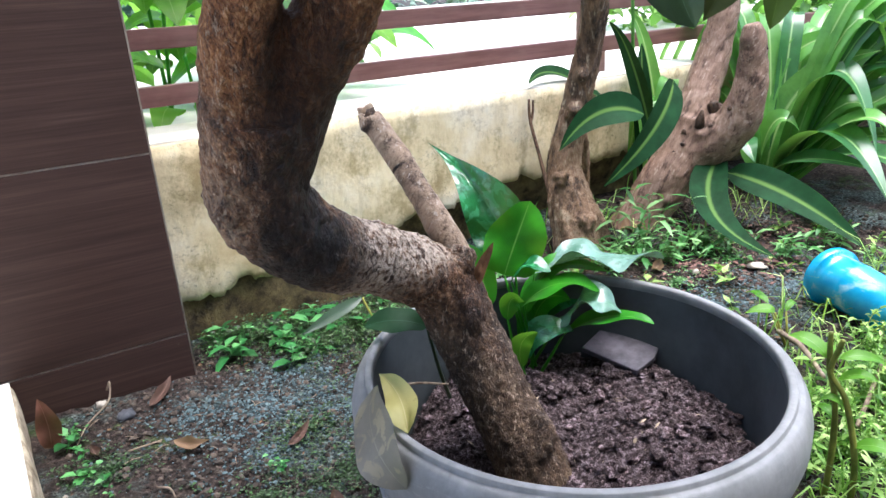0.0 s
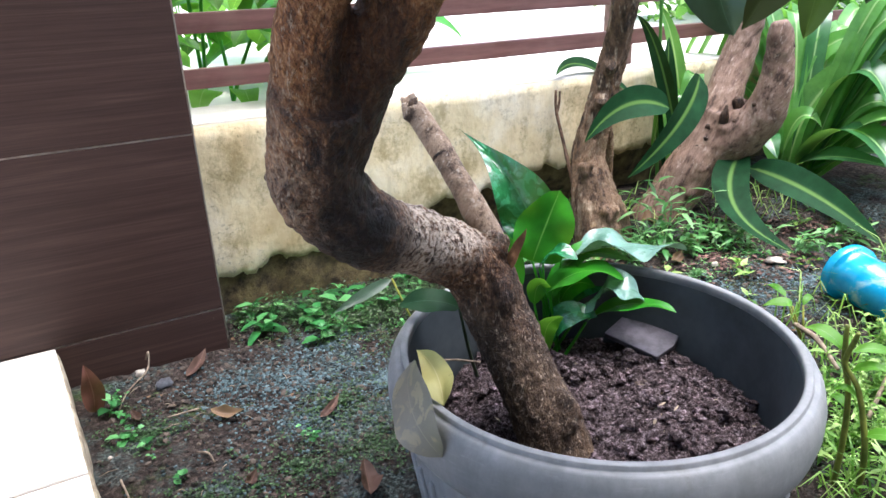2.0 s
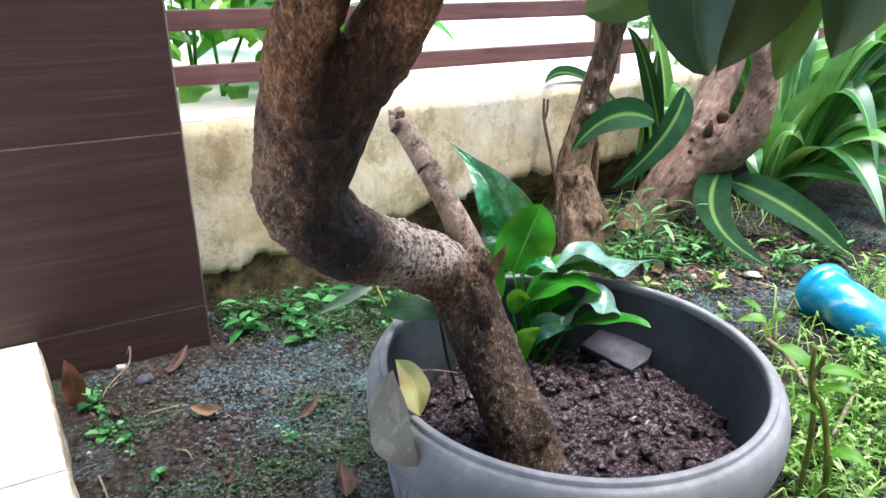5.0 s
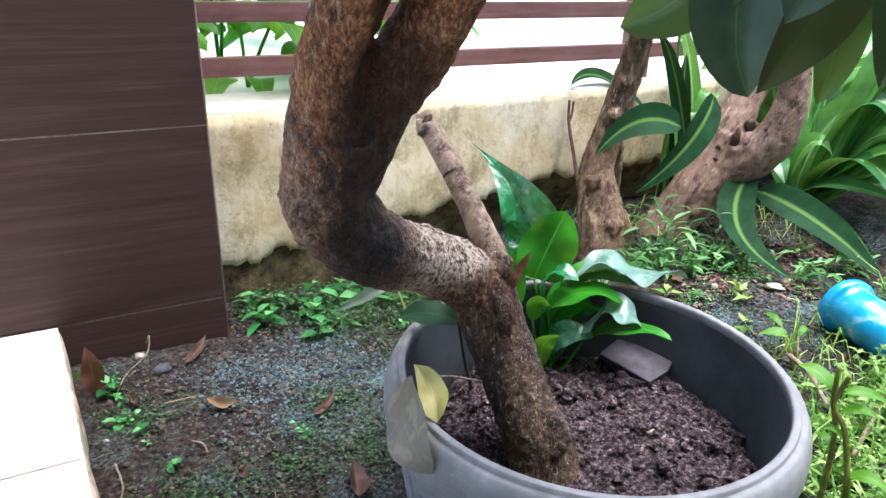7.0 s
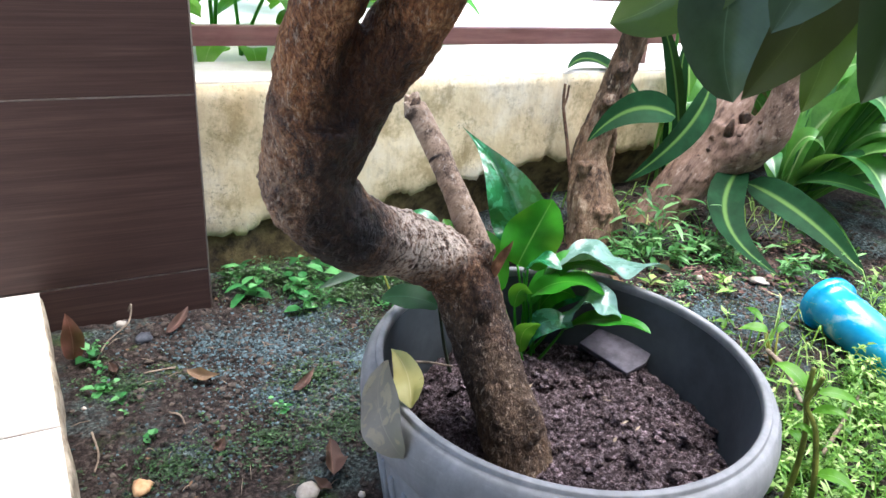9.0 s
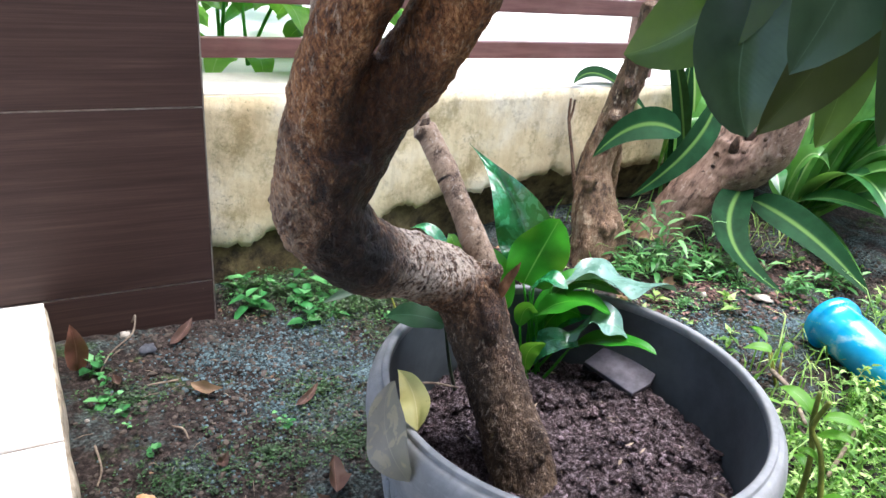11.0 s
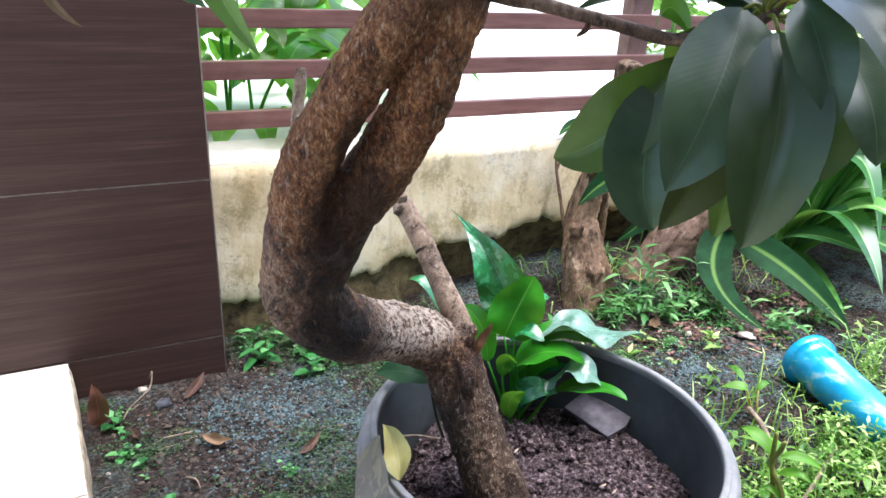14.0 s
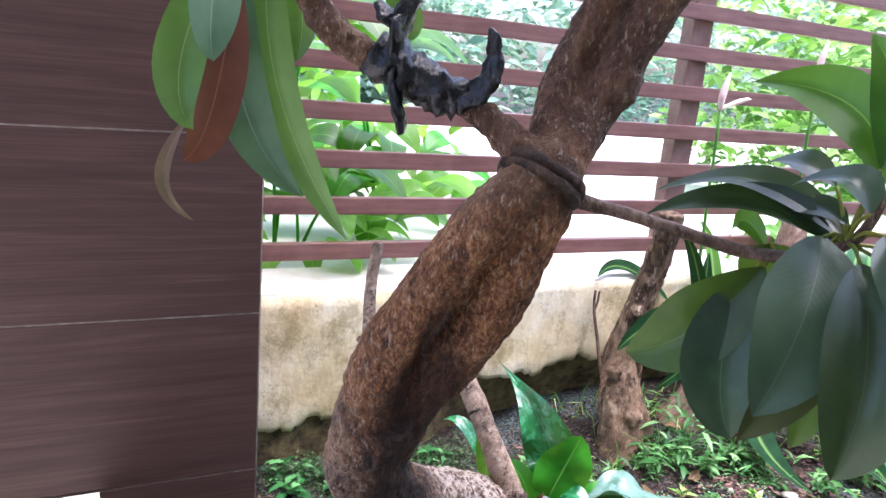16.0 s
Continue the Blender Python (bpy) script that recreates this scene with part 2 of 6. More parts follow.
slat_mat = make_slat()
post_mat = simple("faded pinkish-brown post paint", rgb("7d5f56"), rgb("a08278"), 14, 0.6, 0.0006)


def make_pot():
    m = Mat("scuffed grey plastic", 0.5, spec=0.4)
    n = m.noise(9, 6, 0.7)
    c = m.ramp(n, [(0.3, rgb("696b6c")), (0.7, rgb("979898"))])
    c = m.mix(0.5, c, m.ramp(m.noise(26, 5, 0.7, m.coords((1, 1, 0.12))), [(0.4, (0.72, 0.72, 0.7, 1)), (0.65, (1.15, 1.15, 1.15, 1))]), "MULTIPLY")
    scr = m.ramp(m.noise(1.0, 8, 0.75, m.coords((30, 30, 240))), [(0.55, BLACK), (0.75, WHITE)])
    c = m.mix(m.math("MULTIPLY", scr, 0.25), c, rgb("b0afad"))
    mud = m.ramp(m.noise(24, 6, 0.7), [(0.6, BLACK), (0.72, WHITE)])
    m.color(m.mix(m.math("MULTIPLY", mud, 0.3), c, rgb("5b4e40")))
    m.bump(m.noise(80, 4), 0.12, 0.0008)
    return m.m


pot_mat = make_pot()
# the pot's plastic again, darkened so its inside holds painted shade
pot_inner_shade_mat = simple("dull plastic darkened for inside shade", rgb("34393b"), rgb("4c5255"), 12, 0.5, 0.0005)


def make_ground():
    m = Mat("damp mossy soil", 0.92, spec=0.2)
    fine = m.noise(110, 6, 0.75)
    soil = m.ramp(fine, [(0.32, rgb("15110e")), (0.52, rgb("3a312c")), (0.7, rgb("6a5c54"))])
    grit = m.ramp(m.noise(190, 4, 0.7), [(0.4, rgb("212826")), (0.52, rgb("4b5552")), (0.66, rgb("7c8884"))])
    gpatch = m.ramp(m.noise(5.5, 5, 0.65), [(0.5, BLACK), (0.6, WHITE)])
    c = m.mix(gpatch, soil, grit)
    moss = m.ramp(fine, [(0.35, rgb("1c2f12")), (0.65, rgb("557a35"))])
    mpatch = m.ramp(m.noise(8, 6, 0.7, m.coords((1, 1, 1))), [(0.57, BLACK), (0.66, WHITE)])
    m.color(m.mix(m.math("MULTIPLY", mpatch, 0.6), c, moss))
    m.bump(fine, 1.0, 0.008).bump(m.voronoi(160), 0.6, 0.004)
    return m.m


ground_mat = make_ground()


def make_soil():
    m = Mat("dark crumbly potting soil", 0.9, spec=0.2)
    fine = m.noise(150, 6, 0.8)
    c = m.ramp(fine, [(0.34, rgb("110d0d")), (0.5, rgb("453939")), (0.66, rgb("988a8e"))])
    pale = m.ramp(m.island(), [(0.55, BLACK), (1.0, WHITE)])
    m.color(m.mix(m.math("MULTIPLY", pale, 0.55), c, m.mix(1.0, c, (2.6, 2.5, 2.6, 1), "MULTIPLY")))
    m.bump(fine, 1.0, 0.006)
    return m.m


soil_mat = make_soil()
pave_mat = simple("sunlit pale concrete", rgb("c9c5bb"), rgb("e8e5dd"), 3, 0.85, 0.002)


def make_stones(name, a, b):
    m = Mat(name, 0.9, spec=0.25)
    m.color(m.mix(m.island(), a, b))
    m.bump(m.noise(300, 4), 0.6, 0.001)
    return m.m


grit_mat = make_stones("grey-green gravel", rgb("1c2728"), rgb("647679"))
crumb_mat = make_stones("brown soil crumbs", rgb("1a1613"), rgb("5e544b"))


def uv(m):
    n = m.t.nodes.new("ShaderNodeUVMap")
    s = m.t.nodes.new("ShaderNodeSeparateXYZ")
    m.link(n.outputs[0], s.inputs[0])
    return s.outputs[0], s.outputs[1]


def make_leaf(name, dark, light, rib, rib_width=0.035, rough=0.32, glow=0.25, veins=26, spots=0.15, spec=0.5, blotch=None, pucker=0.05):
    m = Mat(name, rough, spec=spec)
    u, v = uv(m)
    off = m.math("ABSOLUTE", m.math("SUBTRACT", u, 0.5))
    n = m.noise(26, 5)
    c = m.ramp(n, [(0.3, dark), (0.7, light)])
    c = m.mix(m.math("MULTIPLY", m.random(), 0.45), c, light)
    if blotch:
        c = m.mix(m.ramp(m.noise(60, 3, 0.5, m.coords((1, 1, 1)), 1.0), [(0.52, BLACK), (0.58, WHITE)]), c, blotch)
    side = m.math("SINE", m.math("MULTIPLY", m.math("SUBTRACT", v, m.math("MULTIPLY", off, 0.5)), veins * 6.28))
    vein = m.ramp(side, [(0.8, BLACK), (1.0, WHITE)])
    c = m.mix(m.math("MULTIPLY", vein, 0.05), c, light)
    c = m.mix(m.ramp(off, [(rib_width * 0.3, WHITE), (rib_width, BLACK)]), c, rib)
    brown = m.ramp(m.noise(45, 4, 0.8), [(0.66, BLACK), (0.72, WHITE)])
    c = m.mix(m.math("MULTIPLY", brown, spots), c, rgb("6b5a30"))
    m.color(c)
    m.bump(side, pucker, 0.0004).bump(n, 0.2 + 4 * (pucker - 0.05), 0.001 + 0.06 * (pucker - 0.05))
    m.translucent(m.mix(0.4, c, rgb("9ccb3c")), glow)
    return m.m


leaf_dark = make_leaf("glossy dark green leaf", rgb("1c2a1a"), rgb("34462c"), rgb("46583a"), 0.010, 0.36, 0.12, spec=0.5)
leaf_bright = make_leaf("fresh bright green leaf", rgb("285518"), rgb("4f8526"), rgb("85b04a"), 0.02, 0.35, 0.35)
leaf_blue = make_leaf("greyish green leaf", rgb("26382a"), rgb("445a46"), rgb("566c58"), 0.010, 0.36, 0.12, spec=0.45)
leaf_stripe = make_leaf("dark strap leaf with pale midrib", rgb("0c2412"), rgb("1e4226"), rgb("56763a"), 0.085, 0.55, 0.05, veins=3, spec=0.06)
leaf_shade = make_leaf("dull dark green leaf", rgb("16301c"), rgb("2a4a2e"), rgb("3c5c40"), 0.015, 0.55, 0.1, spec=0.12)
leaf_arch = make_leaf("mid green arching strap leaf", rgb("1f4e28"), rgb("468248"), rgb("9cc47c"), 0.055, 0.3, 0.25, veins=3, spec=0.8)
leaf_strap = make_leaf("light green strap leaf", rgb("3a7a32"), rgb("78b858"), rgb("b8d890"), 0.06, 0.3, 0.38, veins=3, spec=0.8)
leaf_var = make_leaf("mottled silvery green leaf", rgb("0f4a24"), rgb("2a7844"), rgb("4a9a5f"), 0.02, 0.22, 0.12, veins=7, spec=0.9, blotch=rgb("3c8a5c"), pucker=0.16)
leaf_pot = make_leaf("smooth mid green leaf", rgb("1f6a16"), rgb("3f9a20"), rgb("7cb550"), 0.018, 0.34, 0.36, spec=0.35)
# pale mottling paints the leaf's sheen into its colour
leaf_gloss = make_leaf("green leaf with pale sheen painted in", rgb("3f6a54"), rgb("7c9a8c"), rgb("6a967e"), 0.02, 0.26, 0.05, veins=7, spec=0.7, blotch=rgb("6c9080"), pucker=0.12)
leaf_hang = make_leaf("olive green hanging leaf", rgb("386024"), rgb("628c42"), rgb("8caa68"), 0.016, 0.4, 0.25)
leaf_dusk = make_leaf("brownish green leaf", rgb("22240f"), rgb("3a3c1c"), rgb("484a28"), 0.010, 0.4, 0.12)
leaf_silver = make_leaf("dusty grey-green hanging leaf", rgb("3c5e44"), rgb("64886a"), rgb("84a488"), 0.016, 0.4, 0.2)
leaf_lime = make_leaf("sunlit yellow-green leaf", rgb("4a9024"), rgb("80be44"), rgb("a4cc70"), 0.02, 0.35, 0.62)
leaf_olive = make_leaf("olive green leaf", rgb("2c3c18"), rgb("4a6028"), rgb("5e743c"), 0.010, 0.32, 0.22)
leaf_yellow = make_leaf("yellowing leaf", rgb("9a9450"), rgb("c4be78"), rgb("d0ca94"), 0.02, 0.5, 0.2, spots=0.6)
leaf_grey = make_leaf("rotted grey-brown leaf film", rgb("5f5b54"), rgb("827c70"), rgb("8a8474"), 0.015, 0.5, 0.1, spots=0.7, blotch=rgb("8f8670"))
leaf_brown = make_leaf("dry brown leaf", rgb("33211a"), rgb("5c4136"), rgb("7a5c4c"), 0.02, 0.7, 0.1, spots=0.5)
leaf_tan = make_leaf("dry tan leaf", rgb("5e4632"), rgb("8a6e52"), rgb("a48a6c"), 0.02, 0.65, 0.15, spots=0.4)
leaf_russet = make_leaf("dry russet leaf", rgb("5a3428"), rgb("865546"), rgb("9a7060"), 0.02, 0.6, 0.1, spots=0.4)
leaf_withered = make_leaf("withered greyish-pink leaf", rgb("4a342a"), rgb("7a5d4e"), rgb("94786a"), 0.02, 0.7, 0.15, spots=0.4)
leaf_rust = make_leaf("dry rust-brown leaf", rgb("5e2e20"), rgb("8c4c38"), rgb("9c6450"), 0.02, 0.6, 0.06, spots=0.3)


def make_foliage(name, a, b, c3, glow=0.3):
    m = Mat(name, 0.4, spec=0.4)
    c = m.ramp(m.island(), [(0.0, a), (0.6, b), (1.0, c3)])
    m.color(c)
    m.translucent(m.mix(0.3, c, rgb("b5dd55")), glow)
    return m.m


tuft_mat = make_foliage("weeds under the trees", rgb("1f4c22"), rgb("478240"), rgb("94c080"), 0.3)
weed_mat = make_foliage("small weed leaves", rgb("2c5c1c"), rgb("74a440"), rgb("d0e698"), 0.45)
clover_mat = make_foliage("clover leaves", rgb("24502a"), rgb("3c8444"), rgb("7cbc74"), 0.3)
mulch_mat = make_stones("reddish-brown mulch", rgb("2c1c18"), rgb("8a6c62"))
pot_chip_mat = make_stones("pale chips", rgb("3a2c22"), rgb("b4a48c"))
chaff_mat = make_stones("brown plant scraps", rgb("2a1c14"), rgb("8a6e54"))
wall_moss_mat = make_foliage("dark wall moss", rgb("121f0e"), rgb("2c4420"), rgb("567a44"), 0.1)
moss_mat = make_foliage("tiny moss leaves", rgb("14240f"), rgb("28401f"), rgb("486a3c"), 0.08)
# the darkest leaf tone imitates shadow gaps inside the hedge
hedge_mat = make_foliage("hedge leaves", rgb("2c5a20"), rgb("7cb850"), rgb("d4eea0"), 0.45)
# distance haze and glare are mixed into these leaf colours
hedge_haze_mat = make_foliage("hedge leaves paled by painted haze", rgb("5c8678"), rgb("b4d2c0"), rgb("e8f2e6"), 0.35)
weed_stem = simple("green-brown weed stem", rgb("4e5c1a"), rgb("868a3c"), 40, 0.55)
stem_mat = simple("green-brown weed stem", rgb("5a6a20"), rgb("8f8a35"), 30, 0.6)
twig_mat = simple("pale dry twig", rgb("5c4e40"), rgb("9c8c78"), 60, 0.85, 0.002)
cup_m = Mat("translucent blue plastic", 0.16, spec=1.0)
cup_m.b.inputs["Coat Weight"].default_value = 1.0
cup_m.b.inputs["Coat Roughness"].default_value = 0.12
# pale streaks painted into the blue for white reflections on the cup
cup_c = cup_m.ramp(cup_m.noise(22, 5, 0.6, cup_m.coords((2.2, 0.7, 1))), [(0.35, rgb("12a8de")), (0.55, rgb("30c2ea")), (0.66, rgb("b8ecf4"))])
cup_m.color(cup_c)
cup_m.translucent(cup_c, 0.35)
cup_mat = cup_m.m
cup_in = simple("blue plastic inside", rgb("0a6f9e"), rgb("1590bf"), 8, 0.3)
torn_mat = simple("torn orange-brown wood", rgb("4a3020"), rgb("8c6648"), 60, 0.8, 0.002)
pink_mat = simple("pink-white flower bud", rgb("e5b8b0"), rgb("f4e6dc"), 60, 0.6)
chip_mat = simple("dusty grey tile shard", rgb("3c393f"), rgb("625e68"), 45, 0.6)
# side faces painted darker for the shadow of the shard's thickness
chip_edge = simple("shard edge darkened for painted shade", rgb("2f2c30"), rgb("4a464a"), 60, 0.7)
bag_mat = Mat("crumpled black plastic", 0.28, spec=0.6)
bag_mat.color(bag_mat.ramp(bag_mat.noise(40), [(0.3, rgb("060708")), (0.7, rgb("121419"))]))
bag_mat.bump(bag_mat.noise(90, 4), 0.9, 0.004)
bag_mat = bag_mat.m
stone_white = simple("white pebble", rgb("9a9184"), rgb("c4bcae"), 60, 0.6)
stone_dark = simple("dark pebble", rgb("33353a"), rgb("55585e"), 60, 0.6)
orange_mat = simple("orange-tan clay crumb", rgb("b88452"), rgb("d8b48a"), 60, 0.8)
block_mat = simple("plain light-blocking wall", rgb("8f897e"), rgb("a39d92"), 5, 0.9)


# ---------------------------------------------------------------- building tools
def mesh(name, bm, mat, smooth=True):
    me = bpy.data.meshes.new(name)
    bm.normal_update()
    bm.to_mesh(me)
    bm.free()
    for k in (mat if isinstance(mat, (list, tuple)) else [mat]):
        me.materials.append(k)
    if smooth:
        me.shade_smooth()
    return me


def part(name, bm, mat, parent=None, label="", smooth=True):
    ob = new(name, mesh(name, bm, mat, smooth))
    if parent:
        ob.parent = parent
        ob.matrix_parent_inverse = parent.matrix_basis.inverted()
    return tagged(ob, label)


def thing(name, place, label, category, group="", kind=""):
    ob = new(name)
    ob.empty_display_size = 0.05
    ob.location = place
    return tagged(ob, label, category, group, kind)


def add_box(bm, lo, hi, bevel=0.0, mi=0):
    r = bmesh.ops.create_cube(bm, size=1.0)
    c = [(a + b) / 2 for a, b in zip(lo, hi)]
    s = [b - a for a, b in zip(lo, hi)]
    for v in r["verts"]:
        v.co = Vector([c[i] + v.co[i] * s[i] for i in range(3)])
    faces = {f for v in r["verts"] for f in v.link_faces}
    if bevel:
        e = list({e for v in r["verts"] for e in v.link_edges})
        out = bmesh.ops.bevel(bm, geom=e, offset=bevel, segments=2, affect="EDGES", profile=0.7)
        faces |= set(out["faces"])
    for f in faces:
        if f.is_valid:
            f.material_index = mi
    return bm


def box(lo, hi, bevel=0.0):
    return add_box(bmesh.new(), lo, hi, bevel)


def curve_points(rows, steps=6):
    """A smooth line (Catmull-Rom) through rows of any width."""
    rows = [np.array(r, float) for r in rows]
    p = [2 * rows[0] - rows[1], *rows, 2 * rows[-1] - rows[-2]]
    out = []
    for i in range(1, len(p) - 2):
        for k in range(steps):
            t = k / steps
            out.append(0.5 * (2 * p[i] + (p[i + 1] - p[i - 1]) * t + (2 * p[i - 1] - 5 * p[i] + 4 * p[i + 1] - p[i + 2]) * t * t
                              + (3 * p[i] - 3 * p[i + 1] + p[i + 2] - p[i - 1]) * t ** 3))
    return out + [rows[-1]]


def add_tube(bm, rows, segs=12, steps=6, rough=0.0, freq=30.0, squash=1.0, mi=0):
    """A closed tube along rows of (x, y, z, radius)."""
    pts = curve_points(rows, steps) if steps > 1 else [np.array(r, float) for r in rows]
    side = None
    rings = []
    for i, p in enumerate(pts):
        q0, q1 = pts[max(i - 1, 0)], pts[min(i + 1, len(pts) - 1)]
        d = Vector(q1[:3] - q0[:3]).normalized()
        if side is None:
            side = d.orthogonal().normalized()
        side = (side - d * side.dot(d)).normalized()
        up = d.cross(side)
        ring = []
        for k in range(segs):
            a = 2 * math.pi * k / segs
            w = side * math.cos(a) + up * math.sin(a) * squash
            r = p[3]
            if rough:
                c = Vector(p[:3]) + w * r
                r *= 1 + rough * (noise.noise(c * freq) + 0.5 * noise.noise(c * freq * 2.7))
            ring.append(bm.verts.new(Vector(p[:3]) + w * r))
        rings.append(ring)
    for a, b in zip(rings, rings[1:]):
        for k in range(segs):
            bm.faces.new((a[k], a[(k + 1) % segs], b[(k + 1) % segs], b[k])).material_index = mi
    for ring, flip in ((rings[0], True), (rings[-1], False)):
        bm.faces.new(ring[::-1] if flip else ring).material_index = mi
    return bm


def tube(rows, **kw):
    return add_tube(bmesh.new(), rows, **kw)


def add_blade(bm, base, mid, tip, width, face, fold=0.25, segs=10, shape=0.75, wave=0.0, blunt=0.0, seed=0.0, cols=4, full=0.8, ripple=0.0):
    """A leaf blade through three places; face: the way its upper side looks; fold: how far the halves rise from the midrib."""
    base, mid, tip, face = Vector(base), Vector(mid), Vector(tip), Vector(face).normalized()
    ctrl = 2 * mid - (base + tip) / 2
    across = (tip - base).cross(face)
    across = across.normalized() if across.length > 1e-5 else (tip - base).orthogonal().normalized()
    uvs = bm.loops.layers.uv.verify()
    rows = []
    for i in range(segs + 1):
        t = i / segs
        p = base * (1 - t) ** 2 + ctrl * 2 * t * (1 - t) + tip * t * t
        d = ((ctrl - base) * (1 - t) + (tip - ctrl) * t).normalized()
        s = across - d * across.dot(d)
        s = s.normalized() if s.length > 1e-4 else d.orthogonal().normalized()
        n = s.cross(d).normalized()
        w = width / 2 * (math.sin(math.pi * min(max(t, 0.0), 1.0) ** shape) ** full if 0 < t < 1 else 0.0)
        w = max(w, width * (0.02 if i == 0 else blunt * 0.3 if i == segs else 0))
        row = []
        for k in range(cols + 1):
            x = 2 * k / cols - 1
            lift = abs(x) * fold * w + wave * w * abs(x) * math.sin(t * 9 + seed + (1.3 if x > 0 else 0))
            lift += ripple * w * math.sin(t * 26 - abs(x) * 5 + (0.8 if x > 0 else 0)) * abs(x) * (1.4 - abs(x))
            row.append((bm.verts.new(p + s * (x * w) + n * lift), (k / cols, t)))
        rows.append(row)
    for a, b in zip(rows, rows[1:]):
        for k in range(cols):
            quad = (a[k], a[k + 1], b[k + 1], b[k])
            f = bm.faces.new([v for v, _ in quad])
            for loop, (_, c) in zip(f.loops, quad):
                loop[uvs].uv = c
    return bm


def blade(*a, **kw):
    return add_blade(bmesh.new(), *a, **kw)


def add_card(bm, p, direction, normal, length, width, bend=0.25):
    """A small folded leaf of four triangles."""
    d, n = direction.normalized(), normal.normalized()
    s = d.cross(n)
    s = s.normalized() if s.length > 1e-4 else d.orthogonal().normalized()
    n = s.cross(d)
    a = bm.verts.new(p)
    m = bm.verts.new(p + d * length * 0.5 - n * width * 0.2)
    l = bm.verts.new(p + d * length * 0.45 - s * width / 2)
    r = bm.verts.new(p + d * length * 0.45 + s * width / 2)
    t = bm.verts.new(p + d * length - n * length * bend)
    for q in ((a, m, l), (a, r, m), (l, m, t), (m, r, t)):
        bm.faces.new(q)


def add_oval(bm, p, direction, normal, length, width, bend=0.2):
    """A small rounded leaf of eight triangles."""
    d, n = direction.normalized(), normal.normalized()
    s = d.cross(n)
    s = s.normalized() if s.length > 1e-4 else d.orthogonal().normalized()
    n = s.cross(d)
    a, t = bm.verts.new(p), bm.verts.new(p + d * length - n * length * bend)
    m1, m2 = bm.verts.new(p + d * length * 0.3), bm.verts.new(p + d * length * 0.68 - n * length * bend * 0.4)
    e = [bm.verts.new(p + d * length * k + s * side * width * w + n * width * 0.14 - n * length * bend * g) for k, w, g in ((0.3, 0.46, 0.0), (0.68, 0.38, 0.4)) for side in (-1, 1)]
    for q in ((a, m1, e[0]), (a, e[1], m1), (e[0], m1, m2, e[2]), (m1, e[1], e[3], m2), (e[2], m2, t), (m2, e[3], t)):
        bm.faces.new(q)


def add_lump(bm, p, r, flat=0.7, sub=1):
    out = bmesh.ops.create_icosphere(bm, subdivisions=sub, radius=1.0)
    turn = Euler((random.uniform(0, 6), random.uniform(0, 6), random.uniform(0, 6))).to_matrix()
    k = (random.uniform(0.7, 1.3), random.uniform(0.7, 1.3), random.uniform(0.6, 1.1))
    for v in out["verts"]:
        c = turn @ Vector((v.co.x * k[0], v.co.y * k[1], v.co.z * k[2]))
        c *= 1 + 0.6 * noise.noise(c * 1.9 + Vector(p) * 60)
        v.co = Vector(p) + Vector((c.x, c.y, c.z * flat)) * r


BASE_LUMPS = []
for lump_index in range(5):
    lb = bmesh.new()
    add_lump(lb, (lump_index * 3.1, 0, 0), 1.0, 1.0, 1)
    BASE_LUMPS.append(([tuple(v.co - Vector((lump_index * 3.1, 0, 0))) for v in lb.verts], [tuple(v.index for v in f.verts) for f in lb.faces]))
    lb.free()


def scatter_lumps(name, places, mat):
    """Many small stones as one mesh; places: (x, y, z, radius)."""
    verts, faces = [], []
    for p in places:
        vs, fs = random.choice(BASE_LUMPS)
        turn = Euler((random.uniform(0, 6), random.uniform(0, 6), random.uniform(0, 6))).to_matrix()
        o = len(verts)
        for v in vs:
            c = turn @ Vector(v)
            verts.append((p[0] + c.x * p[3], p[1] + c.y * p[3], p[2] + c.z * p[3] * 0.7))
        faces += [tuple(i + o for i in f) for f in fs]
    me = bpy.data.meshes.new(name)
    me.from_pydata(verts, [], faces)
    me.materials.append(mat)
    return new(name, me)


# ---------------------------------------------------------------- ground
def step01(a, b, x):
    t = min(max((x - a) / (b - a), 0.0), 1.0)
    return t * t * (3 - 2 * t)


def ground_z(x, y):
    """Height of the garden: nearly level by the pillar, rising a little away from it."""
    z = 0.045 * step01(0.55, 1.1, x) + 0.02 * step01(0.6, 0.95, y) * step01(0.5, 1.0, x)
    if y < 1.05 and -0.1 < x < 2.6:
        p = Vector((x, y, 0))
        z += 0.009 * noise.noise(p * 9) + 0.007 * noise.noise(p * 29) + 0.003 * noise.noise(p * 80)
    return z * (1 - step01(2.6, 4.0, x)) * (1 - step01(1.1, 1.3, y))


def axis(lo, hi, fine, far):
    """Even steps from lo to hi, then steps that widen to far on both sides."""
    mids = list(np.arange(lo, hi + fine / 2, fine))
    out, s = [], fine
    x = hi
    while x < far:
        s *= 1.6
        x += s
        out.append(x)
    low, s, x = [], fine, lo
    while x > -far:
        s *= 1.6
        x -= s
        low.append(x)
    return low[::-1] + mids + out


def build_ground():
    xs, ys = axis(-0.1, 2.4, 0.012, 400), axis(-0.3, 1.05, 0.012, 400)
    verts = [(x, y, ground_z(x, y)) for y in ys for x in xs]
    n = len(xs)
    faces = [(j * n + i, j * n + i + 1, (j + 1) * n + i + 1, (j + 1) * n + i) for j in range(len(ys) - 1) for i in range(n - 1)]
    me = bpy.data.meshes.new("ground")
    me.from_pydata(verts, [], faces)
    me.materials.append(ground_mat)
    me.shade_smooth()
    tagged(new("ground", me), "damp dark soil with moss patches and fine grey gravel", "ground", kind="structure")


build_ground()
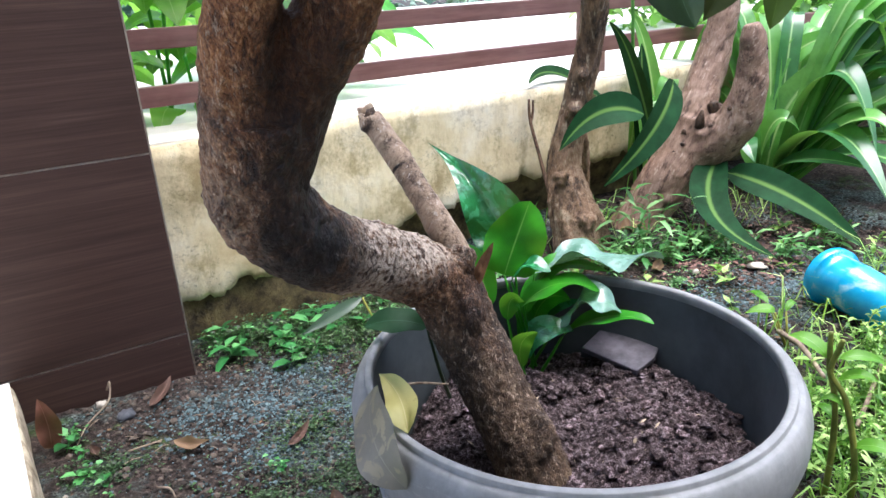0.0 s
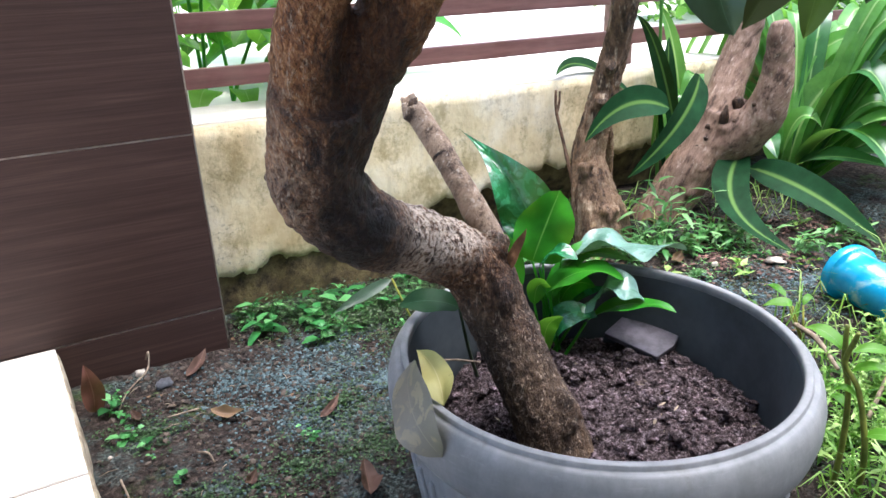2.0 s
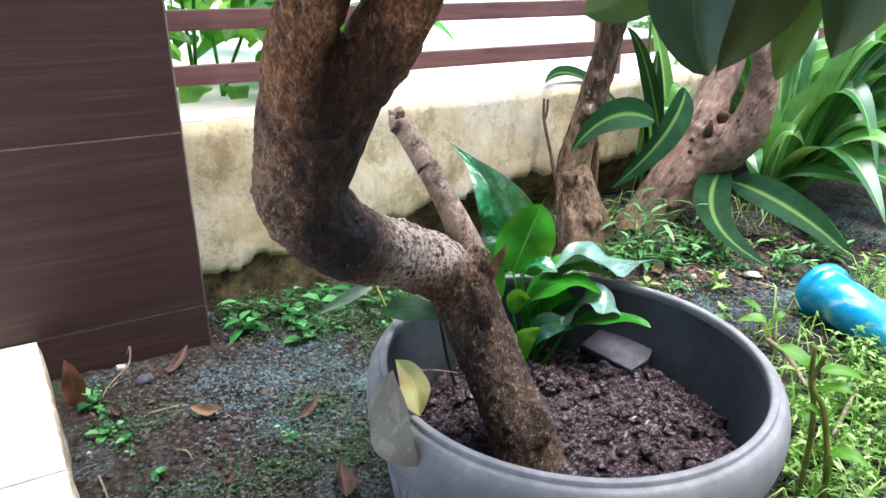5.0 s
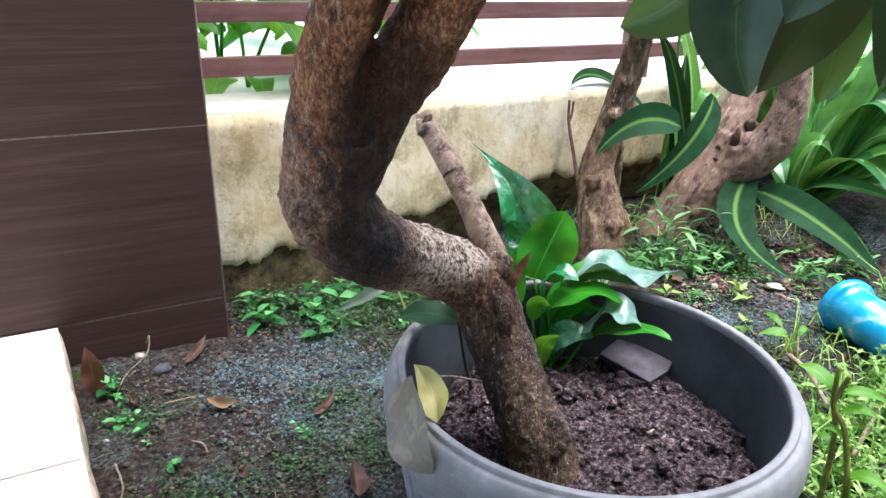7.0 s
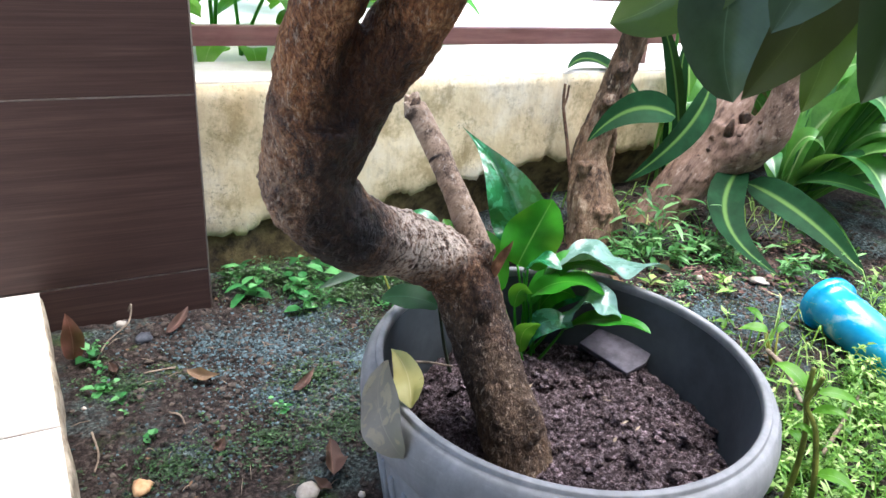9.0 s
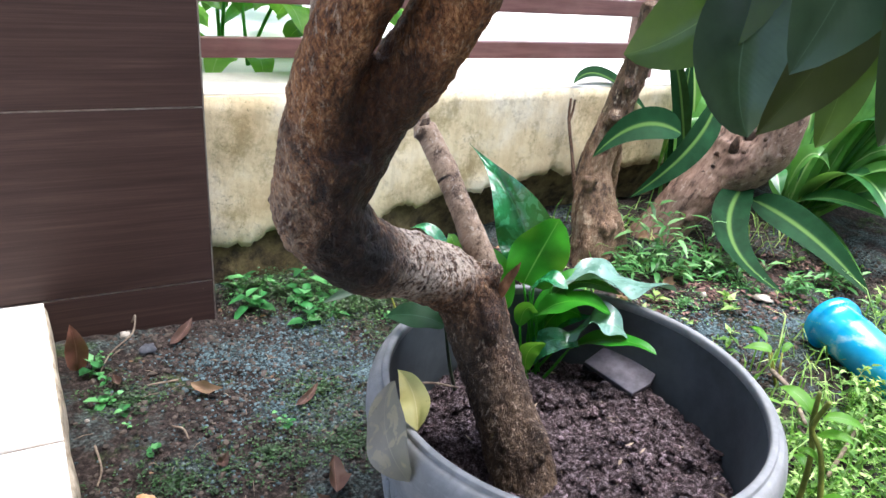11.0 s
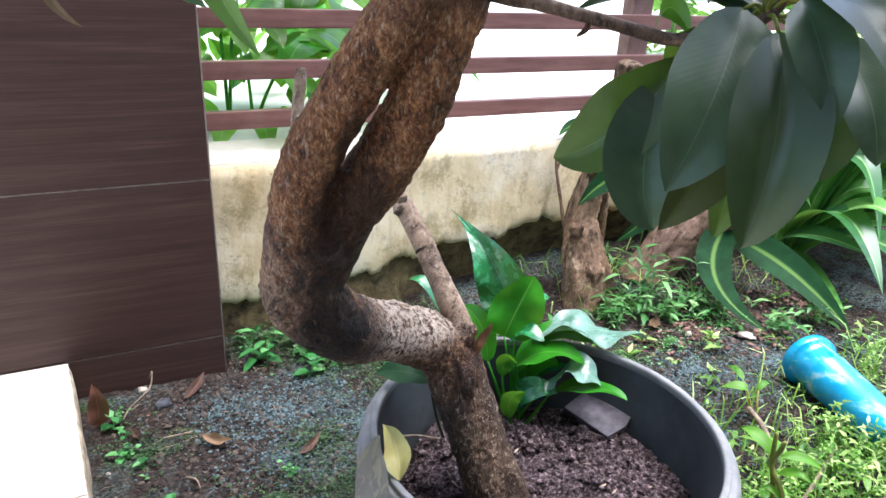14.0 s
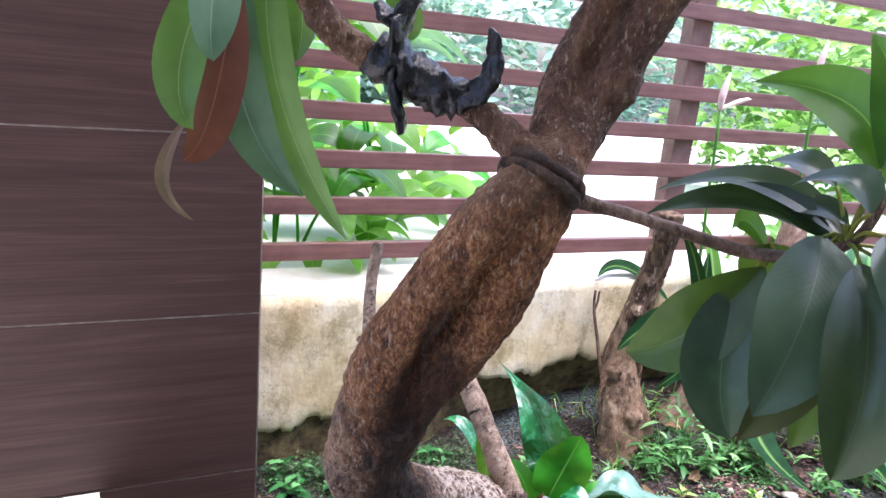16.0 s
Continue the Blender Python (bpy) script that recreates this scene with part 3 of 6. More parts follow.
pavement = part("pavement", box((-6, 1.176, -0.1), (16, 9.0, 0.335), 0.004), pave_mat, smooth=False)
tagged(pavement, "bright pale concrete driveway behind the slatted fence", "pavement", kind="structure")


# ---------------------------------------------------------------- low wall
def wall_foot(x):
    """Height at which the plaster has broken away."""
    z = 0.083 + 0.008 * step01(0.16, 0.3, x) + 0.05 * step01(0.4, 0.7, x) + 0.03 * step01(0.7, 0.95, x)
    return z + 0.012 * noise.noise(Vector((x * 7, 3, 0))) + 0.006 * noise.noise(Vector((x * 37, 7, 0))) + 0.010 * round(1.8 * noise.noise(Vector((x * 19, 9, 0)))) + 0.004 * noise.noise(Vector((x * 90, 7, 0)))


def build_wall():
    holder = thing("wall_north", (1.6, 1.08, 0), "low yellow plaster garden wall, stained, with a crumbling foot", "wall", kind="structure")
    bm = bmesh.new()
    x, cols = 0.14, []
    while x < 3.4:
        f = wall_foot(x)
        col = []
        heights = [f, f + 0.012] + [f + 0.012 + (0.360 - f - 0.012) * k / 10 for k in range(1, 11)]
        for k, z in enumerate(heights):
            p = Vector((x, 0, z))
            y = 0.998 + 0.0025 * noise.noise(p * 12) + (0.004 if k == 0 else 0)
            col.append(bm.verts.new((x, y, z)))
        col.insert(0, bm.verts.new((x, 1.07, f + 0.006)))
        col.append(bm.verts.new((x, 1.004, 0.3640)))
        col.append(bm.verts.new((x, 1.17, 0.362)))
        col.append(bm.verts.new((x, 1.172, 0.0)))
        cols.append(col)
        x += 0.006
    for a, b in zip(cols, cols[1:]):
        for k in range(len(a) - 1):
            bm.faces.new((a[k], b[k], b[k + 1], a[k + 1]))
    part("plaster", bm, plaster, holder)
    cap = bmesh.new()
    add_box(cap, (0.161, 1.0020, 0.3400), (3.4, 1.172, 0.3670), 0.003)
    part("coping", cap, cap_mat, holder, "bright worn cement top of the wall", smooth=False)
    bm = bmesh.new()
    cols = []
    x = 0.14
    while x < 3.4:
        col = []
        for k in range(9):
            z = -0.03 + 0.26 * k / 8
            p = Vector((x, 0.3, z))
            back = 1.010 + 0.055 * step01(0.5, 0.72, x) * step01(0.2, 0.0, z - 0.03)
            col.append(bm.verts.new((x, back + 0.010 * noise.noise(p * 16) + 0.006 * noise.noise(p * 50), z)))
        cols.append(col)
        x += 0.015
    for a, b in zip(cols, cols[1:]):
        for k in range(8):
            bm.faces.new((a[k], b[k], b[k + 1], a[k + 1]))
    part("footing", bm, footing_mat, holder, "damp eroded footing under the plaster")


build_wall()


# ---------------------------------------------------------------- fence
def build_fence():
    fence = thing("fence", (1.7, 1.06, 0.366), "fence of brown horizontal slats on the low wall", "fence", kind="structure")
    slat = mesh("slat", box((0, -0.011, -0.017), (3.3, 0.011, 0.017), 0.003), slat_mat, False)
    for k in range(11):
        ob = new("slat", slat)
        ob.location = (0.161, 1.061 + 0.001 * (k % 3 - 1), 0.4335 + 0.0922 * k)
        ob.rotation_euler = (0, 0, 0.0006 * (k % 2))
        ob.parent = fence
        ob.matrix_parent_inverse = Matrix.Translation(-fence.location)
    post = mesh("post", box((-0.03, 0, 0), (0.03, 0.04, 1.06), 0.004), post_mat, False)
    for x in (1.205, 2.35, 3.4):
        ob = new("post", post)
        ob.location = (x, 1.0735, 0.3665)
        ob.parent = fence
        ob.matrix_parent_inverse = Matrix.Translation(-fence.location)


build_fence()


# ---------------------------------------------------------------- pillar and porch step
def build_pillar():
    pillar = thing("pillar", (-0.14, 1.1, 0), "square pillar clad in dark brown wood-grain tiles with pale joints", "pillar", kind="structure")
    part("core", box((-0.452, 0.8866, -0.1), (0.1565, 1.3, 2.6)), grout_mat, pillar)
    joints = [-0.1, 0.0755, 0.3735, 0.6735, 0.9715, 1.2695, 1.5675, 1.8655, 2.1635, 2.4615, 2.6]
    for a, b in zip(joints, joints[1:]):
        part("tile", box((-0.4585, 0.885, a + 0.0014), (0.1572, 0.8868, b - 0.0014), 0.0007), tile_mat, pillar, smooth=False)
        part("tile", box((0.1567, 0.8868, a + 0.0014), (0.16, 1.3, b - 0.0014), 0.0007), tile_mat, pillar, smooth=False)
    # slim pale grout left standing along the outer corner
    part("corner_grout", box((0.1574, 0.8852, -0.05), (0.1598, 0.8866, 2.6)), grout_mat, pillar, "pale grout line on the corner")


build_pillar()


def build_porch():
    porch = thing("porch_step", (-0.7, 0.2, 0), "white glazed tile porch step with chipped beige edge", "step", kind="structure")

    def edge(y):
        return -0.096 + 0.0654 * (0.885 - y)

    bm = bmesh.new()
    bottom = [bm.verts.new((edge(y) - 0.006, y, -0.1)) for y in (0.884, -1.6)] + [bm.verts.new((-3.0, y, -0.1)) for y in (-1.6, 0.884)]
    top = [bm.verts.new((v.co.x, v.co.y, 0.0685)) for v in bottom]
    for k in range(4):
        bm.faces.new((bottom[k], bottom[(k + 1) % 4], top[(k + 1) % 4], top[k]))
    bm.faces.new(top)
    bmesh.ops.recalc_face_normals(bm, faces=bm.faces)
    part("step_body", bm, tile_edge_mat, porch, smooth=False)
    # ragged mortar left along the outer edge
    bm = bmesh.new()
    cols, y = [], -1.6
    while y < 0.884:
        p = Vector((0, y, 0))
        w = 0.004 + 0.003 * noise.noise(p * 11) + 0.001 * noise.noise(p * 37)
        h = 0.070 + 0.004 * noise.noise(p * 13) + 0.001 * noise.noise(p * 41)
        cols.append([bm.verts.new((edge(y) + dx, y, z)) for dx, z in ((-0.004, h), (w * 0.4, h - 0.002), (w, h - 0.012), (w * 1.4, 0.03), (w * 1.2, -0.05))])
        y += 0.008
    for a, c in zip(cols, cols[1:]):
        for k in range(4):
            bm.faces.new((a[k], a[k + 1], c[k + 1], c[k]))
    part("edge_mortar", bm, tile_edge_mat, porch, "rough beige mortar edge")
    rows = [0.883, 0.535, 0.135, -0.265, -0.665, -1.065, -1.6]
    for y1, y0 in zip(rows, rows[1:]):
        for c in range(4):
            bm = bmesh.new()
            g = 0.0013
            lim = [(edge(y), y) for y in (y0 + g, y1 - g)]
            quad = [(lim[0][0] - 0.4 * (c + 1) + g, y0 + g), (lim[0][0] - 0.4 * c - (g if c else 0), y0 + g),
                    (lim[1][0] - 0.4 * c - (g if c else 0), y1 - g), (lim[1][0] - 0.4 * (c + 1) + g, y1 - g)]
            lo = [bm.verts.new((x, y, 0.0685)) for x, y in quad]
            hi = [bm.verts.new((x, y, 0.077)) for x, y in quad]
            bm.faces.new(lo[::-1])
            bm.faces.new(hi)
            for k in range(4):
                bm.faces.new((lo[k], lo[(k + 1) % 4], hi[(k + 1) % 4], hi[k])).material_index = 1
            bmesh.ops.bevel(bm, geom=[e for e in bm.edges if all(v.co.z > 0.076 for v in e.verts)], offset=0.0012, segments=2, affect="EDGES")
            part("tile", bm, [floor_tile_mat, tile_edge_mat], porch, smooth=False)


build_porch()


# ---------------------------------------------------------------- unseen wall and roof behind, added to block light
block_wall = part("wall_south", box((-2.3, -1.75, -0.1), (2.4, -1.6, 2.5)), block_mat, smooth=False)
tagged(block_wall, "unseen plain wall added to block light from behind", "wall", kind="structure")
block_roof = part("roof", box((-2.3, -1.75, 2.5), (0.7, 0.0, 2.62)), block_mat, smooth=False)
tagged(block_roof, "unseen flat porch roof added to block light", "roof", kind="structure")


# ---------------------------------------------------------------- the pot and its soil
POT = Vector((0.437, 0.271, 0.0))
RIM = 0.222


def build_pot():
    pot = thing("plant_pot", POT, "large round grey plastic plant pot with a thick rolled rim", "pot")

    def lathe(profile, segs=96, closed=False):
        bm = bmesh.new()
        rings = [[bm.verts.new(POT + Vector((r * math.cos(2 * math.pi * k / segs), r * math.sin(2 * math.pi * k / segs), z))) for k in range(segs)] for r, z in profile]
        pairs = list(zip(rings, rings[1:])) + ([(rings[-1], rings[0])] if closed else [])
        for a, b in pairs:
            for k in range(segs):
                bm.faces.new((a[k], a[(k + 1) % segs], b[(k + 1) % segs], b[k]))
        bmesh.ops.recalc_face_normals(bm, faces=bm.faces)
        return bm

    # rolled rim with a fine groove near its top edge
    rim = [(0.2025, RIM - 0.012), (0.2025, RIM - 0.0025), (0.2035, RIM - 0.0006), (0.2050, RIM), (0.2095, RIM), (0.2105, RIM - 0.0006), (0.2109, RIM - 0.0042), (0.2118, RIM - 0.0052),
           (0.2150, RIM - 0.0054), (0.2178, RIM - 0.0075), (0.2225, RIM - 0.016), (0.2258, RIM - 0.03), (0.226, RIM - 0.045), (0.2228, RIM - 0.06), (0.217, RIM - 0.07),
           (0.2085, RIM - 0.075), (0.206, RIM - 0.06), (0.206, RIM - 0.014)]
    part("rim", lathe(rim, closed=True), pot_mat, pot)
    part("body", lathe([(0.2058, RIM - 0.03), (0.2075, RIM - 0.068), (0.2045, 0.11), (0.195, 0.05), (0.188, 0.008), (0.18, 0.0)]), pot_mat, pot)
    part("inner_wall", lathe([(0.2024, RIM - 0.011), (0.2005, RIM - 0.05), (0.197, 0.12), (0.188, 0.02), (0.0, 0.018)][:4]), pot_inner_shade_mat, pot, "inside wall of the pot, shade painted in")
    # upright ribs round the lower wall
    for k in range(48):
        a = 2 * math.pi * k / 48
        bm = bmesh.new()
        w = Vector((math.cos(a), math.sin(a), 0))
        add_tube(bm, [(*(POT + w * 0.1895 + Vector((0, 0, 0.01))), 0.0035), (*(POT + w * 0.2055 + Vector((0, 0, 0.118))), 0.004)], segs=6, steps=1)
        part("rib", bm, pot_mat, pot)


build_pot()


def soil_z(x, y):
    p = Vector((x, y, 0))
    d = (p - POT).length
    return 0.114 + 0.012 * noise.noise(p * 14) + 0.010 * noise.noise(p * 48) - 0.010 * step01(0.12, 0.2, d) + 0.008 * step01(0.4, 0.56, x) - 0.034 * step01(0.0, 0.11, 0.385 - x)


def build_soil():
    bm = bmesh.new()
    n = 60
    grid = {}
    for i in range(n + 1):
        for j in range(n + 1):
            x, y = (2 * i / n - 1) * 0.197, (2 * j / n - 1) * 0.197
            if math.hypot(x, y) < 0.1965:
                grid[i, j] = bm.verts.new((POT.x + x, POT.y + y, soil_z(POT.x + x, POT.y + y)))
    for i in range(n):
        for j in range(n):
            q = [(i, j), (i + 1, j), (i + 1, j + 1), (i, j + 1)]
            if all(k in grid for k in q):
                bm.faces.new([grid[k] for k in q])
    tagged(part("potting_soil", bm, soil_mat), "dark crumbly potting soil filling the grey pot", "soil", kind="stuff")
    places = []
    for _ in range(13000):
        a, r = random.uniform(0, 6.283), 0.193 * math.sqrt(random.random())
        x, y = POT.x + r * math.cos(a), POT.y + r * math.sin(a)
        s = min(0.0045, 0.0006 + 0.0008 * random.expovariate(1.0)) * random.uniform(0.7, 1.3)
        places.append((x, y, soil_z(x, y) + s * random.uniform(-0.2, 0.5), s))
    for _ in range(230):
        a, r = random.uniform(0, 6.283), 0.185 * math.sqrt(random.random())
        x, y = POT.x + r * math.cos(a), POT.y + r * math.sin(a)
        s = random.choice((0.004, 0.006, 0.008, 0.011)) * random.uniform(0.8, 1.2)
        for _ in range(5):
            places.append((x + random.gauss(0, s * 0.5), y + random.gauss(0, s * 0.5), soil_z(x, y) + s * random.uniform(0.0, 0.8), s * random.uniform(0.3, 0.75)))
    tagged(scatter_lumps("soil_crumbs", places, soil_mat), "lumps of dark crumbly soil lying in the pot", "soil", kind="stuff")


build_soil()


def slab_shard():
    """A broken corner of grey tile lying in the soil."""
    m = Matrix.Translation((0.591, 0.354, 0.139)) @ Euler((radians(8), radians(6), radians(-68))).to_matrix().to_4x4()
    bm = bmesh.new()
    outline = [(-0.040, -0.026), (0.036, -0.031), (0.044, 0.004), (0.040, 0.028), (-0.036, 0.027)]
    lo = [bm.verts.new(m @ Vector((x, y, -0.004))) for x, y in outline]
    hi = [bm.verts.new(m @ Vector((x, y, 0.003))) for x, y in outline]
    bm.faces.new(lo[::-1])
    bm.faces.new(hi)
    for k in range(5):
        bm.faces.new((lo[k], lo[(k + 1) % 5], hi[(k + 1) % 5], hi[k])).material_index = 1
    bmesh.ops.bevel(bm, geom=bm.edges[:], offset=0.0008, segments=1, affect="EDGES")
    tagged(part("tile_shard", bm, [chip_mat, chip_edge], smooth=False), "broken dusty grey tile shard lying on the pot soil", "tile")


slab_shard()

# chips of bark, straw and husk in the pot
bm = bmesh.new()
for _ in range(90):
    a, r = random.uniform(0, 6.283), 0.18 * math.sqrt(random.random())
    x, y = POT.x + r * math.cos(a), POT.y + r * math.sin(a)
    t, l = random.uniform(0, 6.283), random.choice((0.003, 0.004, 0.006, 0.012))
    add_card(bm, Vector((x, y, soil_z(x, y) + 0.006)), Vector((math.cos(t), math.sin(t), random.uniform(-0.2, 0.4))), Vector((random.gauss(0, 0.4), random.gauss(0, 0.4), 1)), l, l * random.uniform(0.12, 0.35), 0.1)
tagged(part("soil_chips", bm, pot_chip_mat, smooth=False), "pale chips of bark and husk on the pot soil", "litter", kind="stuff")


# ---------------------------------------------------------------- the tree in the pot
def wood(name, tubes, mat, parent, label="", voxel=0.0035, segs=16, rough=0.07, freq=24.0, relief=0.004, grain=0.012):
    """Stems that flow into one another: overlapping tubes fused into one skin."""
    bm = bmesh.new()
    for rows in tubes:
        add_tube(bm, rows, segs=segs, rough=rough, freq=freq)
    ob = part(name, bm, mat, parent, label)
    fuse = ob.modifiers.new("fuse", "REMESH")
    fuse.mode, fuse.voxel_size, fuse.use_smooth_shade = "VOXEL", voxel, True
    soft = ob.modifiers.new("soft", "SMOOTH")
    soft.factor, soft.iterations = 0.5, 3
    tex = bpy.data.textures.new(name, "CLOUDS")
    tex.noise_scale, tex.noise_depth = grain, 3
    worn = ob.modifiers.new("worn", "DISPLACE")
    worn.texture, worn.strength, worn.texture_coords, worn.mid_level = tex, relief, "GLOBAL", 0.5
    return ob


tree = thing("potted_tree", (0.385, 0.255, 0.09), "bent potted tree with rough brown bark and large leathery leaves", "tree")
TRUNK = [(0.396, 0.240, 0.050, 0.039), (0.384, 0.255, 0.098, 0.037), (0.371, 0.310, 0.182, 0.0350), (0.359, 0.345, 0.243, 0.0359), (0.340, 0.362, 0.296, 0.0375),
         (0.269, 0.340, 0.345, 0.0335), (0.194, 0.295, 0.389, 0.0348), (0.155, 0.284, 0.430, 0.0375), (0.145, 0.271, 0.476, 0.0365), (0.146, 0.252, 0.515, 0.034)]
STEM_L = [(0.142, 0.276, 0.470, 0.030), (0.142, 0.263, 0.511, 0.0295), (0.1435, 0.235, 0.574, 0.0236), (0.1615, 0.216, 0.622, 0.0221), (0.1862, 0.198, 0.670, 0.0224), (0.209, 0.190, 0.702, 0.022), (0.232, 0.184, 0.728, 0.0205)]
STEM_R = [(0.160, 0.272, 0.465, 0.028), (0.177, 0.262, 0.514, 0.0285), (0.2035, 0.233, 0.568, 0.0263), (0.2205, 0.206, 0.620, 0.0247), (0.2328, 0.196, 0.668, 0.0245), (0.246, 0.190, 0.702, 0.0220), (0.253, 0.190, 0.728, 0.0205)]
UPPER_A = [(0.243, 0.190, 0.716, 0.024), (0.258, 0.198, 0.735, 0.0235), (0.290, 0.209, 0.774, 0.0205), (0.312, 0.201, 0.822, 0.0192), (0.330, 0.180, 0.878, 0.0180), (0.341, 0.155, 0.930, 0.0163)]
UPPER_B = [(0.246, 0.204, 0.722, 0.020), (0.256, 0.210, 0.752, 0.018), (0.267, 0.222, 0.790, 0.0155), (0.285, 0.222, 0.832, 0.0152), (0.304, 0.207, 0.882, 0.0148), (0.316, 0.187, 0.925, 0.0138)]
BRANCH_L = [(0.236, 0.196, 0.732, 0.017), (0.220, 0.205, 0.750, 0.0145), (0.203, 0.220, 0.766, 0.0114), (0.172, 0.237, 0.782, 0.0105), (0.140, 0.251, 0.795, 0.0108), (0.112, 0.261, 0.807, 0.0123),
            (0.091, 0.267, 0.823, 0.0125), (0.077, 0.270, 0.846, 0.0119), (0.062, 0.272, 0.883, 0.0105), (0.045, 0.275, 0.914, 0.0092)]
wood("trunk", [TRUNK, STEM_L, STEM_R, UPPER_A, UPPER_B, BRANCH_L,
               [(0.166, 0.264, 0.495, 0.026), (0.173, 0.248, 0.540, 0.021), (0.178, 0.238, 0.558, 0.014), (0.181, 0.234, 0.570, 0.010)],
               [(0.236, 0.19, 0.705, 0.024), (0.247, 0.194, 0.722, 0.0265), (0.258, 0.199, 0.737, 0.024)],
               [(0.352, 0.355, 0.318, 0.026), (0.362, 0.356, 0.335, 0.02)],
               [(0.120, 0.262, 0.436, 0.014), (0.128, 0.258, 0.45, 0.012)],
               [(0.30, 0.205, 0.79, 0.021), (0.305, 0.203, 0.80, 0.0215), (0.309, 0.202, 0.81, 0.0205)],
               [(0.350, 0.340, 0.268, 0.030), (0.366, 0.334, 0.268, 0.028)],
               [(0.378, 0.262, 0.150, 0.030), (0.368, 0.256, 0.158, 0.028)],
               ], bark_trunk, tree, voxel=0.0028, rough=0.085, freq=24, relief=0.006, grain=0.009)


def ring_wrap(centre, axis_dir, radius, thick, mat, parent, name, label, turns=1):
    bm = bmesh.new()
    d = Vector(axis_dir).normalized()
    s = d.orthogonal().normalized()
    u = d.cross(s)
    rows = []
    n = 22 * turns
    for k in range(n + 1):
        a = 2 * math.pi * k / 22
        p = Vector(centre) + (s * math.cos(a) + u * math.sin(a)) * radius + d * (k / n - 0.5) * thick * 1.4 * turns
        rows.append((*p, thick * (0.9 + 0.2 * math.sin(a * 3))))
    add_tube(bm, rows, segs=10, steps=1, rough=0.3, freq=110)
    part(name, bm, mat, parent, label)


ring_wrap((0.241, 0.192, 0.722), (0.55, 0.15, 0.8), 0.0300, 0.0056, bark_ring, tree, "graft_ring", "swollen dark ring round the stem", turns=2)

wood("dead_stub", [[(0.357, 0.352, 0.322, 0.0175), (0.341, 0.373, 0.372, 0.0138), (0.331, 0.399, 0.408, 0.0130), (0.324, 0.421, 0.434, 0.0126), (0.314, 0.439, 0.460, 0.0124)],
                   [(0.307, 0.435, 0.448, 0.006), (0.304, 0.438, 0.466, 0.0038)], [(0.321, 0.444, 0.448, 0.0062), (0.319, 0.449, 0.473, 0.0040)], [(0.314, 0.448, 0.452, 0.005), (0.309, 0.452, 0.470, 0.0032)]],
     bark_dead, tree, "broken pale dead stub", voxel=0.0022, rough=0.09, relief=0.002)
for b, m, tip, w in (((0.366, 0.343, 0.292), (0.379, 0.337, 0.318), (0.389, 0.333, 0.338), 0.013), ((0.362, 0.340, 0.296), (0.370, 0.336, 0.310), (0.375, 0.334, 0.320), 0.009)):
    part("snag", blade(b, m, tip, w, (-0.5, -0.85, 0.0), fold=0.7, segs=9, shape=0.5, wave=0.5, seed=w * 900, cols=4), torn_mat, tree, "torn orange-brown splinter of bark")
# solid dark lump in place of the shaded hollow
hollow_bm = bmesh.new()
add_lump(hollow_bm, (0.3125, 0.4318, 0.4615), 0.0055, 1.4, 2)
part("hollow_lump", hollow_bm, bark_ring, tree, "dark lump for the shaded hollow at the broken end")
ring_wrap((0.330, 0.403, 0.413), (-0.2, 0.6, 0.7), 0.0118, 0.0018, bark_ring, tree, "bark_seam", "dark seam round the dead stub")
wood("dead_stick", [[(0.148, 0.288, 0.535, 0.0075), (0.157, 0.318, 0.555, 0.0066), (0.167, 0.350, 0.590, 0.0058), (0.175, 0.360, 0.632, 0.0054)],
                    [(0.150, 0.300, 0.553, 0.004), (0.140, 0.300, 0.560, 0.003)]], bark_dead, tree, "pale dead side twig", voxel=0.0015, relief=0.0012)
TWIG = [(0.262, 0.196, 0.713, 0.0085), (0.285, 0.182, 0.706, 0.006), (0.311, 0.163, 0.701, 0.0052), (0.347, 0.135, 0.692, 0.005), (0.382, 0.110, 0.684, 0.005), (0.397, 0.072, 0.692, 0.0045), (0.408, 0.048, 0.712, 0.004), (0.414, 0.04, 0.745, 0.0035)]
part("side_twig", tube(TWIG, segs=8, rough=0.12, freq=90), bark_twig, tree, "thin bare side twig")
part("spur", tube([(0.332, 0.146, 0.697, 0.003), (0.330, 0.146, 0.688, 0.0025), (0.325, 0.15, 0.682, 0.0012)], segs=6), bark, tree)


